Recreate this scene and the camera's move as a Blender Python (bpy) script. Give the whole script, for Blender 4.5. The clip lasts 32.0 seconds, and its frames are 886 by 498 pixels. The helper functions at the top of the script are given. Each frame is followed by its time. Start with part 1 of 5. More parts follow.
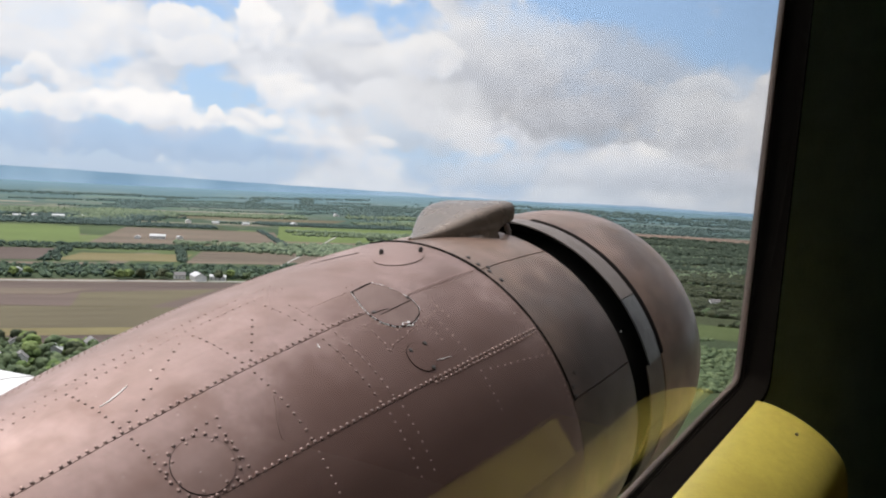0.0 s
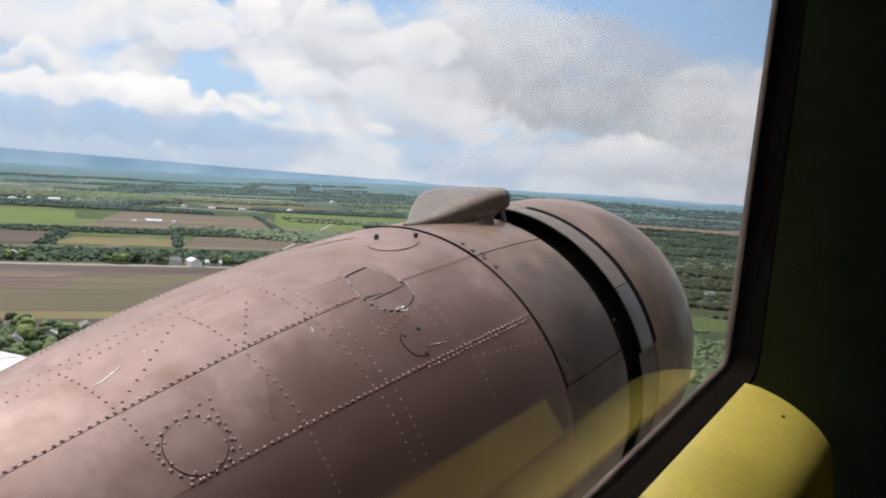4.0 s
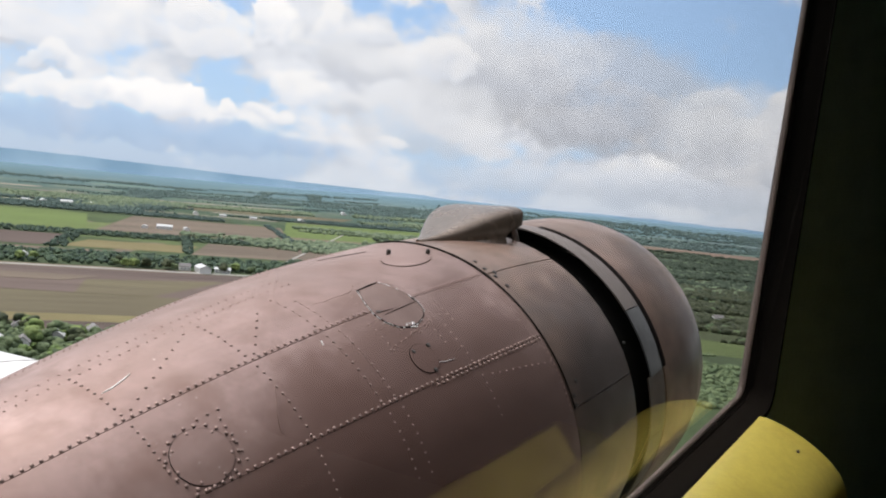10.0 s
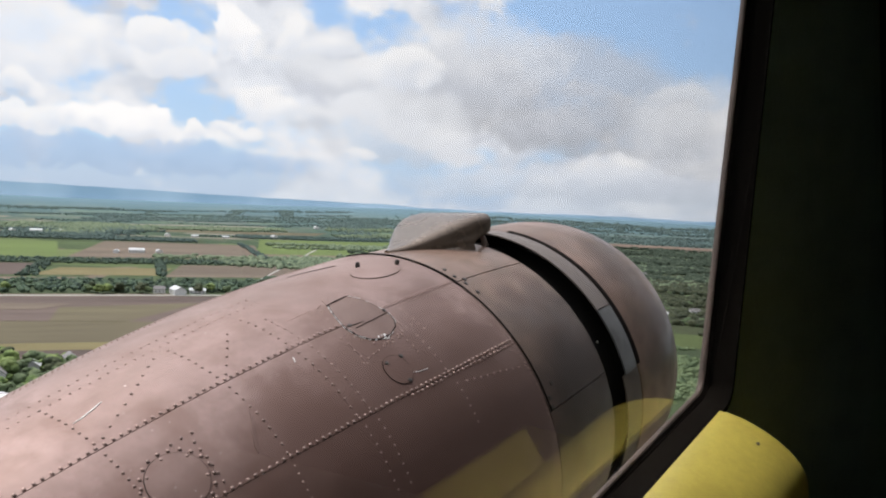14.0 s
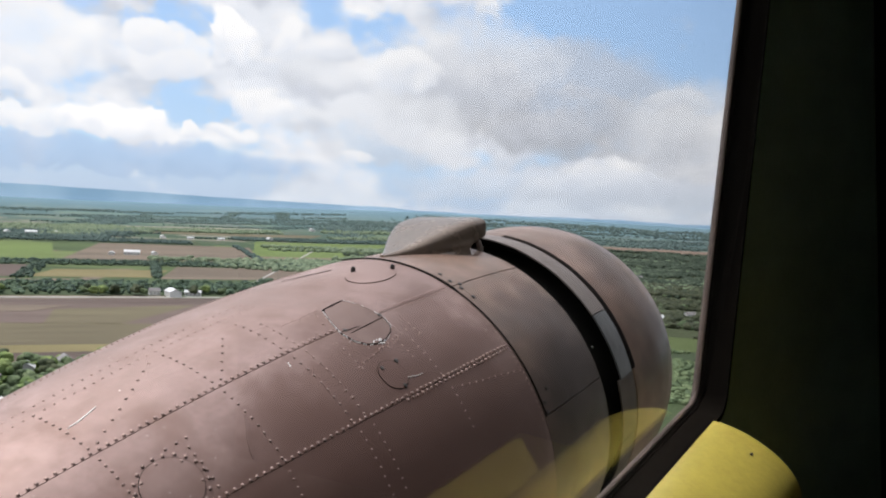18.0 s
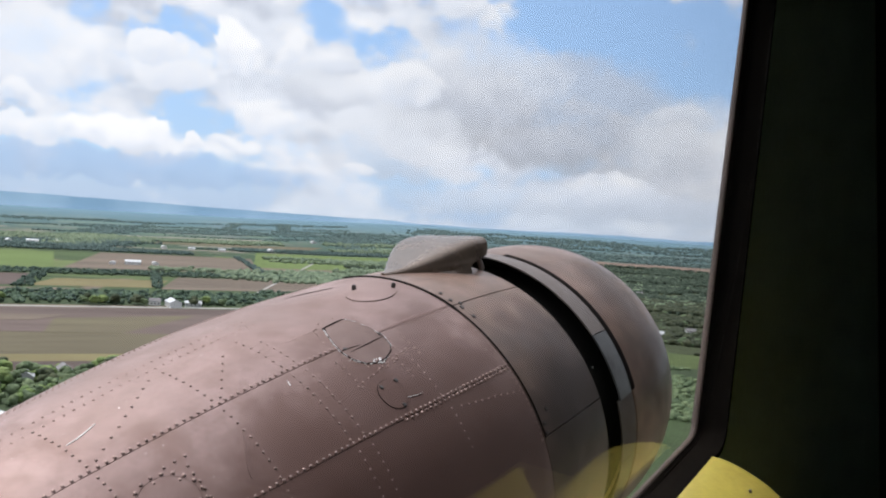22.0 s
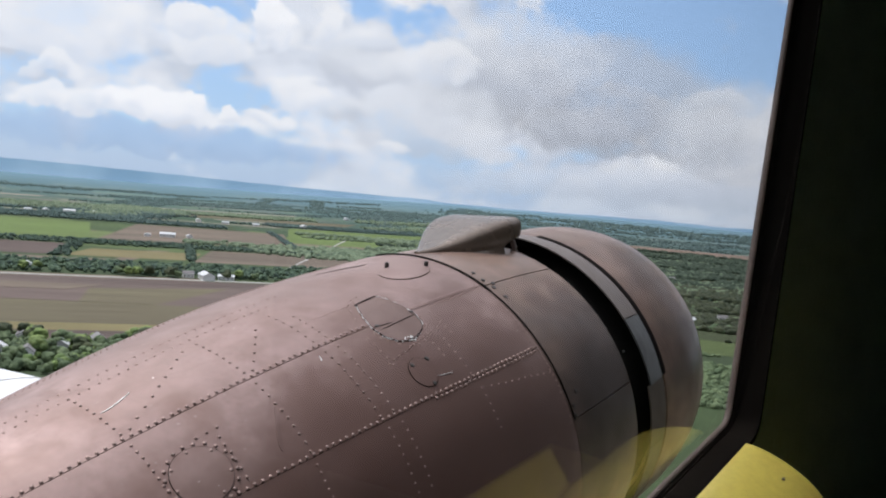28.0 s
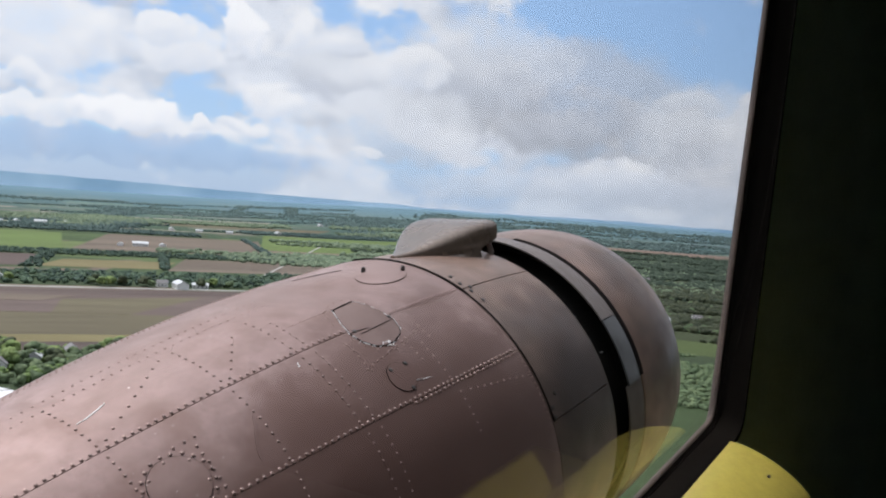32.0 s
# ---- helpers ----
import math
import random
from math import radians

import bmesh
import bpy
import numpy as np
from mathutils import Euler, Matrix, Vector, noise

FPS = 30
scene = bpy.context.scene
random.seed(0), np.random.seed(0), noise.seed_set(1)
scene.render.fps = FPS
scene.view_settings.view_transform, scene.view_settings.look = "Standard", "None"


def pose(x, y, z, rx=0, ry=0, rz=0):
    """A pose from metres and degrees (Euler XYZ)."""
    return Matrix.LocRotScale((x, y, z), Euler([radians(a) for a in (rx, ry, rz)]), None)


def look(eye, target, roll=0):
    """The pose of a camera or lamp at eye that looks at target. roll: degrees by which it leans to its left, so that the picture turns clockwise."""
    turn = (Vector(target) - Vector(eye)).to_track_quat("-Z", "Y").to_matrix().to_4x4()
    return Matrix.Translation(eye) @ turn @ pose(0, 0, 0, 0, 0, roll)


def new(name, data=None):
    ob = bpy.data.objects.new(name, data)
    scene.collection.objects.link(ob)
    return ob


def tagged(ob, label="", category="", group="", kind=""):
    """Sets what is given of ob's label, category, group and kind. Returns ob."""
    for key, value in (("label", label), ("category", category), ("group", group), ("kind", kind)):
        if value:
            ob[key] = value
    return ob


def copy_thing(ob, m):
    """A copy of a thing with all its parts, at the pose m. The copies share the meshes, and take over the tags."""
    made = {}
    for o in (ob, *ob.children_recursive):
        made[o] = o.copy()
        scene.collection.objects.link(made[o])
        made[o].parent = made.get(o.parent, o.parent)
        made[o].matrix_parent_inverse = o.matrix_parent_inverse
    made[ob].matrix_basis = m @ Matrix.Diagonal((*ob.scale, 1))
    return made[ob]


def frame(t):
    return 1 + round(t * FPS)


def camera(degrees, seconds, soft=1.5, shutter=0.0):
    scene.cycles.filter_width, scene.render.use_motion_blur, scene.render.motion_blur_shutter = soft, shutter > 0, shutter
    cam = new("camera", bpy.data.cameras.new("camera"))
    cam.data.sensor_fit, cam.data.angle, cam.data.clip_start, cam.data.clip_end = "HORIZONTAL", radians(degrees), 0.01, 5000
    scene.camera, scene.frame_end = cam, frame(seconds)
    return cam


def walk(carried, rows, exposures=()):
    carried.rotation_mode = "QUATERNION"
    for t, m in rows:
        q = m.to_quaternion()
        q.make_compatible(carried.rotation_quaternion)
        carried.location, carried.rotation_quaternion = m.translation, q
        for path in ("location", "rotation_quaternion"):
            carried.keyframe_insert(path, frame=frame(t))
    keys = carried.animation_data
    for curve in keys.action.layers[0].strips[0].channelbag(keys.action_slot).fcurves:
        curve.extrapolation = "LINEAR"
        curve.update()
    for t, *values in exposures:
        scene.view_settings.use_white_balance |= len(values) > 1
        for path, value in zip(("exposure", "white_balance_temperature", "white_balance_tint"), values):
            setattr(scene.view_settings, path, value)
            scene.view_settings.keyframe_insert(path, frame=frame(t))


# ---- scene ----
ROWS = [
    (0, -0.2480, -2.3282, 1.4672, 86.956, -3.266, -55.117),
    (0.5, -0.2508, -2.3228, 1.4772, 87.554, -3.946, -55.500),
    (1, -0.2551, -2.3233, 1.4856, 88.338, -4.729, -55.785),
    (1.5, -0.2552, -2.3254, 1.4954, 88.444, -5.052, -55.976),
    (2, -0.2619, -2.3317, 1.4902, 88.267, -4.740, -55.989),
    (2.5, -0.2590, -2.3294, 1.4876, 88.097, -4.472, -55.846),
    (3, -0.2546, -2.3355, 1.4817, 87.609, -4.310, -55.550),
    (3.5, -0.2487, -2.3353, 1.4566, 86.219, -3.918, -55.387),
    (5.5, -0.2548, -2.3352, 1.4695, 87.166, -4.930, -54.914),
    (6, -0.2555, -2.3313, 1.4717, 87.434, -5.355, -55.103),
    (6.5, -0.2630, -2.3298, 1.4816, 87.842, -6.096, -55.208),
    (7, -0.2622, -2.3246, 1.4822, 87.929, -6.300, -55.124),
    (7.5, -0.2568, -2.3215, 1.4698, 87.459, -5.920, -55.103),
    (8, -0.2560, -2.3203, 1.4767, 87.506, -6.614, -55.001),
    (8.5, -0.2589, -2.3181, 1.4835, 87.975, -6.977, -54.900),
    (9, -0.2574, -2.3231, 1.4782, 87.787, -6.839, -54.706),
    (9.5, -0.2606, -2.3261, 1.4720, 87.586, -6.673, -54.588),
    (10, -0.2564, -2.3273, 1.4657, 87.097, -5.855, -54.661),
    (10.5, -0.2515, -2.3286, 1.4624, 87.111, -5.323, -54.931),
    (11, -0.2431, -2.3282, 1.4616, 86.944, -4.332, -55.236),
    (11.5, -0.2496, -2.3378, 1.4814, 87.676, -4.529, -55.466),
    (12, -0.2571, -2.3433, 1.4796, 88.221, -4.184, -55.906),
    (12.5, -0.2531, -2.3462, 1.4698, 87.523, -3.599, -55.824),
    (13, -0.2501, -2.3461, 1.4530, 87.424, -2.687, -55.949),
    (13.5, -0.2483, -2.3464, 1.4732, 87.436, -3.408, -56.025),
    (14, -0.2456, -2.3468, 1.4714, 87.664, -2.866, -56.217),
    (14.5, -0.2544, -2.3536, 1.4810, 88.063, -3.355, -56.106),
    (16.5, -0.2698, -2.3716, 1.5191, 89.613, -3.492, -55.814),
    (17, -0.2639, -2.3547, 1.5276, 89.516, -4.758, -55.449),
    (17.5, -0.2564, -2.3412, 1.5104, 88.740, -4.263, -55.939),
    (18, -0.2472, -2.3481, 1.4790, 87.827, -3.029, -56.455),
    (18.5, -0.2501, -2.3494, 1.4880, 87.434, -3.628, -56.791),
    (19, -0.2548, -2.3511, 1.5029, 88.352, -3.319, -56.782),
    (19.5, -0.2463, -2.3459, 1.4883, 88.447, -2.745, -56.549),
    (20, -0.2480, -2.3538, 1.4835, 87.097, -2.423, -56.343),
    (20.5, -0.2446, -2.3526, 1.4750, 86.780, -2.472, -56.177),
    (21, -0.2441, -2.3483, 1.4791, 86.998, -2.837, -55.979),
    (21.5, -0.2517, -2.3434, 1.4941, 88.048, -3.751, -56.032),
    (22, -0.2515, -2.3486, 1.4993, 88.584, -3.707, -56.381),
    (22.5, -0.2593, -2.3487, 1.5027, 89.078, -4.058, -56.731),
    (23, -0.2616, -2.3563, 1.4926, 88.799, -3.535, -56.616),
    (23.5, -0.2488, -2.3510, 1.4865, 87.894, -3.311, -56.126),
    (24, -0.2446, -2.3420, 1.4783, 87.384, -3.365, -56.034),
    (24.5, -0.2490, -2.3453, 1.4825, 87.771, -3.685, -56.110),
    (25, -0.2516, -2.3466, 1.4925, 87.648, -4.106, -56.492),
    (25.5, -0.2596, -2.3489, 1.4967, 88.291, -5.040, -56.827),
    (26, -0.2619, -2.3459, 1.4868, 88.018, -5.010, -56.455),
    (26.5, -0.2475, -2.3453, 1.4684, 87.011, -3.690, -55.654),
    (28.5, -0.2547, -2.3437, 1.5031, 87.411, -5.288, -54.364),
    (29, -0.2540, -2.3443, 1.4935, 87.183, -4.713, -54.481),
    (29.5, -0.2498, -2.3426, 1.4893, 87.106, -4.750, -55.137),
    (30, -0.2413, -2.3400, 1.4851, 86.680, -4.519, -55.438),
    (30.5, -0.2402, -2.3282, 1.5030, 86.757, -5.558, -55.599),
    (31, -0.2376, -2.3347, 1.4956, 87.479, -4.290, -56.075),
    (31.5, -0.2439, -2.3330, 1.4964, 87.730, -4.544, -56.083),
    (32, -0.2475, -2.3336, 1.4938, 87.681, -4.209, -55.971),
]


cam = camera(46.82, 32.0, soft=2.0)
walk(cam, [(r[0], pose(*r[1:])) for r in ROWS],
     [(0, 0.0, 6500, 10), (13, 0.02, 6450, 10), (17, 0.0, 6400, 10), (18, 0.08, 6380, 10), (20, 0.15, 6350, 10), (23, -0.03, 6100, 10), (25, -0.09, 6100, 10), (32, -0.09, 6100, 10)])

# the aircraft's own frame: x forward along the engine, y outboard, z up; it flies nose-up and slightly banked
UP = Vector((0.1752, -0.0458, 0.9835)).normalized()
AIR = UP.rotation_difference(Vector((0, 0, 1))).to_matrix().to_4x4()
GROUND = -110.0

# ---- world, sun ----
SUN = (AIR.to_3x3() @ Vector((0.04, 0.40, 0.914))).normalized()
sun_el, sun_az = math.asin(SUN.z), math.atan2(SUN.x, SUN.y)


def build_world():
    w = bpy.data.worlds.new("sky")
    w.use_nodes = True
    scene.world = w
    nt = w.node_tree
    N, L = nt.nodes, nt.links
    N.clear()
    out = N.new("ShaderNodeOutputWorld")
    bg = N.new("ShaderNodeBackground")
    L.new(bg.outputs[0], out.inputs[0])
    sky = N.new("ShaderNodeTexSky")
    sky.sky_type = "NISHITA"
    sky.sun_disc = False
    sky.sun_elevation = sun_el
    sky.sun_rotation = sun_az
    sky.air_density, sky.dust_density = 1.0, 0.8
    tc = N.new("ShaderNodeTexCoord")

    def vmath(op, a, b=None):
        n = N.new("ShaderNodeVectorMath")
        n.operation = op
        for i, v in enumerate((a, b)):
            if v is None:
                continue
            if isinstance(v, tuple):
                n.inputs[i].default_value = v
            else:
                L.new(v, n.inputs[i])
        return n

    def m(op, a, b=0.0, c=0.0):
        n = N.new("ShaderNodeMath")
        n.operation = op
        for i, v in enumerate((a, b, c)):
            if isinstance(v, (int, float)):
                n.inputs[i].default_value = v
            else:
                L.new(v, n.inputs[i])
        return n.outputs[0]

    def ramp(x, lo, hi):
        n = N.new("ShaderNodeMapRange")
        n.interpolation_type = "SMOOTHSTEP"
        L.new(x, n.inputs["Value"])
        n.inputs["From Min"].default_value, n.inputs["From Max"].default_value = lo, hi
        return n.outputs[0]

    def noise_tex(vec, scale, detail, rough, dist=0.0):
        n = N.new("ShaderNodeTexNoise")
        L.new(vec, n.inputs["Vector"])
        n.inputs["Scale"].default_value = scale
        n.inputs["Detail"].default_value = detail
        n.inputs["Roughness"].default_value = rough
        n.inputs["Distortion"].default_value = dist
        return n.outputs["Fac"]

    def mix(fac, a, b):
        n = N.new("ShaderNodeMix")
        n.data_type = "RGBA"
        if isinstance(fac, float):
            n.inputs["Factor"].default_value = fac
        else:
            L.new(fac, n.inputs["Factor"])
        for sock, v in ((n.inputs[6], a), (n.inputs[7], b)):
            if isinstance(v, tuple):
                sock.default_value = (*v, 1)
            else:
                L.new(v, sock)
        return n.outputs[2]

    d = vmath("NORMALIZE", tc.outputs["Generated"]).outputs[0]
    sep = N.new("ShaderNodeSeparateXYZ")
    L.new(d, sep.inputs[0])
    z = sep.outputs[2]
    flat = vmath("MULTIPLY", d, (1, 1, 1.7)).outputs[0]

    def puffs(vec):
        big = noise_tex(vec, 6.5, 6, 0.52, 0.2)
        small = noise_tex(vmath("ADD", vec, (3.1, 1.7, 0.4)).outputs[0], 17.0, 7, 0.56, 0.0)
        return m("ADD", m("MULTIPLY", big, 0.70), m("MULTIPLY", small, 0.30))

    dens = puffs(flat)
    above = puffs(vmath("ADD", flat, (0, 0, 0.035)).outputs[0])
    lit = m("SUBTRACT", dens, above)
    wn = N.new("ShaderNodeTexNoise")
    L.new(d, wn.inputs["Vector"])
    wn.inputs["Scale"].default_value, wn.inputs["Detail"].default_value, wn.inputs["Roughness"].default_value = 24.0, 7.0, 0.60
    ws = N.new("ShaderNodeSeparateColor")
    L.new(wn.outputs["Color"], ws.inputs[0])
    az = m("MULTIPLY", m("ARCTAN2", sep.outputs[1], sep.outputs[0]), 180 / math.pi)
    el = m("MULTIPLY", m("ARCSINE", z), 180 / math.pi)
    az = m("ADD", az, m("MULTIPLY", m("SUBTRACT", ws.outputs[0], 0.5), 4.0))
    el = m("ADD", el, m("MULTIPLY", m("SUBTRACT", ws.outputs[1], 0.5), 3.0))
    # open blue gaps in the cloud deck
    for a0, e0, size, deep in GAPS:
        dx = m("MULTIPLY", m("SUBTRACT", az, a0), 0.8 / size)
        dz = m("MULTIPLY", m("SUBTRACT", el, e0), 1.15 / size)
        q = m("ADD", m("MULTIPLY", dx, dx), m("MULTIPLY", dz, dz))
        dens = m("SUBTRACT", dens, m("MULTIPLY", m("SUBTRACT", 1.0, ramp(q, 0.1, 1.25)), deep))
    cover = ramp(dens, 0.360, 0.465)
    soft_shade = noise_tex(vmath("ADD", vmath("MULTIPLY", d, (1, 1, 2.6)).outputs[0], (7.3, 2.2, 5.0)).outputs[0], 7.0, 4, 0.5, 0.3)
    cloud = mix(ramp(soft_shade, 0.32, 0.64), (0.66, 0.70, 0.77), (0.88, 0.90, 0.94))
    fold = m("SUBTRACT", noise_tex(flat, 13.0, 5, 0.52, 0.2), noise_tex(vmath("ADD", flat, (0.006, -0.004, 0.022)).outputs[0], 13.0, 5, 0.52, 0.2))
    cloud = mix(m("MULTIPLY", ramp(fold, -0.02, -0.16), 0.6), cloud, (0.56, 0.59, 0.66))
    cloud = mix(m("MULTIPLY", ramp(fold, 0.02, 0.15), 0.6), cloud, (0.95, 0.945, 0.945))
    cloud = mix(m("MULTIPLY", ramp(lit, 0.0, 0.12), 0.75), cloud, (1.02, 1.01, 1.0))
    air = vmath("MULTIPLY", sky.outputs[0], (SKY_STRENGTH,) * 3).outputs[0]
    air = mix(VEIL, air, (0.45, 0.68, 1.04))
    # clouds glow brighter towards the sun
    near_sun = N.new("ShaderNodeVectorMath")
    near_sun.operation = "DOT_PRODUCT"
    L.new(d, near_sun.inputs[0])
    near_sun.inputs[1].default_value = SUN
    glow = m("ADD", 1.0, m("MULTIPLY", ramp(near_sun.outputs["Value"], 0.45, 1.0), 1.6))
    scaled = N.new("ShaderNodeVectorMath")
    scaled.operation = "SCALE"
    L.new(cloud, scaled.inputs[0])
    L.new(glow, scaled.inputs["Scale"])
    cloud = scaled.outputs[0]
    col = mix(cover, air, cloud)
    # single heaped clouds with bright tops, and greyer patches of the deck
    crinkle = m("MULTIPLY", m("SUBTRACT", noise_tex(d, 48.0, 5, 0.55), 0.5), 1.5)
    for a0, e0, rx, rz, strength, low, high in HEAPS:
        crisp = 1.0 if high not in (BRIGHT, BRIGHT_TOP) else 0.6
        dx = m("MULTIPLY", m("SUBTRACT", az, a0), 1 / rx)
        dz = m("MULTIPLY", m("SUBTRACT", el, e0), 1 / rz)
        dv = m("MAXIMUM", dz, m("MULTIPLY", dz, -1.5))
        q = m("ADD", m("MULTIPLY", dx, dx), m("MULTIPLY", dv, dv))
        mask = m("MULTIPLY", m("SUBTRACT", 1.0, ramp(q, 1.12 - 0.62 * crisp, 1.15 + 0.15 * (1 - crisp))), strength)
        shade = ramp(m("ADD", dz, crinkle), -0.8, 0.5)
        col = mix(mask, col, mix(shade, low, high))
    haze = m("MULTIPLY", m("SUBTRACT", 1.0, ramp(z, 0.0, 0.05)), 0.5)
    col = mix(haze, col, (0.58, 0.68, 0.80))
    L.new(col, bg.inputs[0])
    bg.inputs[1].default_value = 1.0


SKY_STRENGTH, VEIL = 0.13, 0.62
GREY, PALE, STORM, DECK = (0.61, 0.635, 0.69), (0.80, 0.835, 0.90), (0.43, 0.445, 0.485), (0.86, 0.87, 0.89)
BLUE_LOW, BLUE_HIGH, BRIGHT, BRIGHT_TOP = (0.33, 0.48, 0.71), (0.45, 0.60, 0.82), (1.0, 0.99, 0.98), (1.07, 1.05, 1.03)
GAPS = [ (48.0, 9.3, 2.4, 0.16), (46.3, 7.5, 1.3, 0.10), (40.6, 10.3, 2.2, 0.13), (37.4, 9.3, 1.9, 0.14), (26.5, 11.2, 4.4, 0.20), (21.8, 10.1, 4.6, 0.22), (19.4, 7.8, 1.9, 0.10), (47.5, 5.2, 2.2, 0.12), (50.4, 1.9, 4.1, 0.12), (55.2, 1.4, 3.8, 0.12), (45.3, 1.5, 2.8, 0.08) ]
HEAPS = [ (28.7, 6.2, 9.5, 3.8, 0.75, STORM, GREY), (24.9, 4.3, 6.3, 1.9, 0.60, STORM, GREY), (32.3, 8.2, 5.4, 2.8, 0.55, GREY, DECK), (20.0, 4.5, 4.4, 3.5, 0.60, GREY, DECK),
         (36.8, 3.9, 5.1, 2.8, 0.60, GREY, DECK), (50.7, 1.7, 10.4, 1.1, 0.65, BLUE_LOW, BLUE_HIGH), (25.5, 1.4, 11.0, 1.2, 0.62, GREY, PALE), (56.0, 7.4, 3.5, 2.8, 0.70, PALE, BRIGHT),
         (37.0, 7.3, 2.8, 1.4, 0.70, PALE, BRIGHT), (40.1, 6.8, 2.5, 1.3, 0.70, GREY, DECK), (48.9, 7.3, 2.2, 1.9, 0.75, PALE, BRIGHT), (49.7, 8.3, 1.5, 1.3, 0.95, PALE, BRIGHT),
         (45.6, 8.6, 1.3, 1.5, 0.95, PALE, BRIGHT_TOP), (42.7, 8.7, 0.9, 1.1, 0.90, PALE, BRIGHT), (43.7, 5.3, 1.8, 1.1, 0.90, PALE, BRIGHT), (45.1, 3.7, 1.1, 0.6, 0.80, PALE, BRIGHT),
         (55.8, 3.3, 2.8, 0.9, 0.85, PALE, BRIGHT), (51.8, 3.7, 2.8, 1.1, 1.00, PALE, BRIGHT_TOP), (47.5, 3.2, 0.9, 0.6, 0.95, PALE, BRIGHT), (38.3, 2.6, 1.1, 0.4, 0.60, PALE, BRIGHT),
         (56.7, 5.1, 1.1, 0.8, 0.70, PALE, BRIGHT), (21.1, 6.6, 2.2, 0.8, 0.50, GREY, DECK), (41.2, 4.3, 1.9, 0.9, 0.60, GREY, DECK) ]
build_world()
sun = new("sun", bpy.data.lights.new("sun", "SUN"))
sun.data.energy, sun.data.angle, sun.data.color = 3.3, radians(0.6), (1.0, 0.95, 0.87)
sun.matrix_world = look((0, 0, 60), Vector((0, 0, 60)) - SUN)


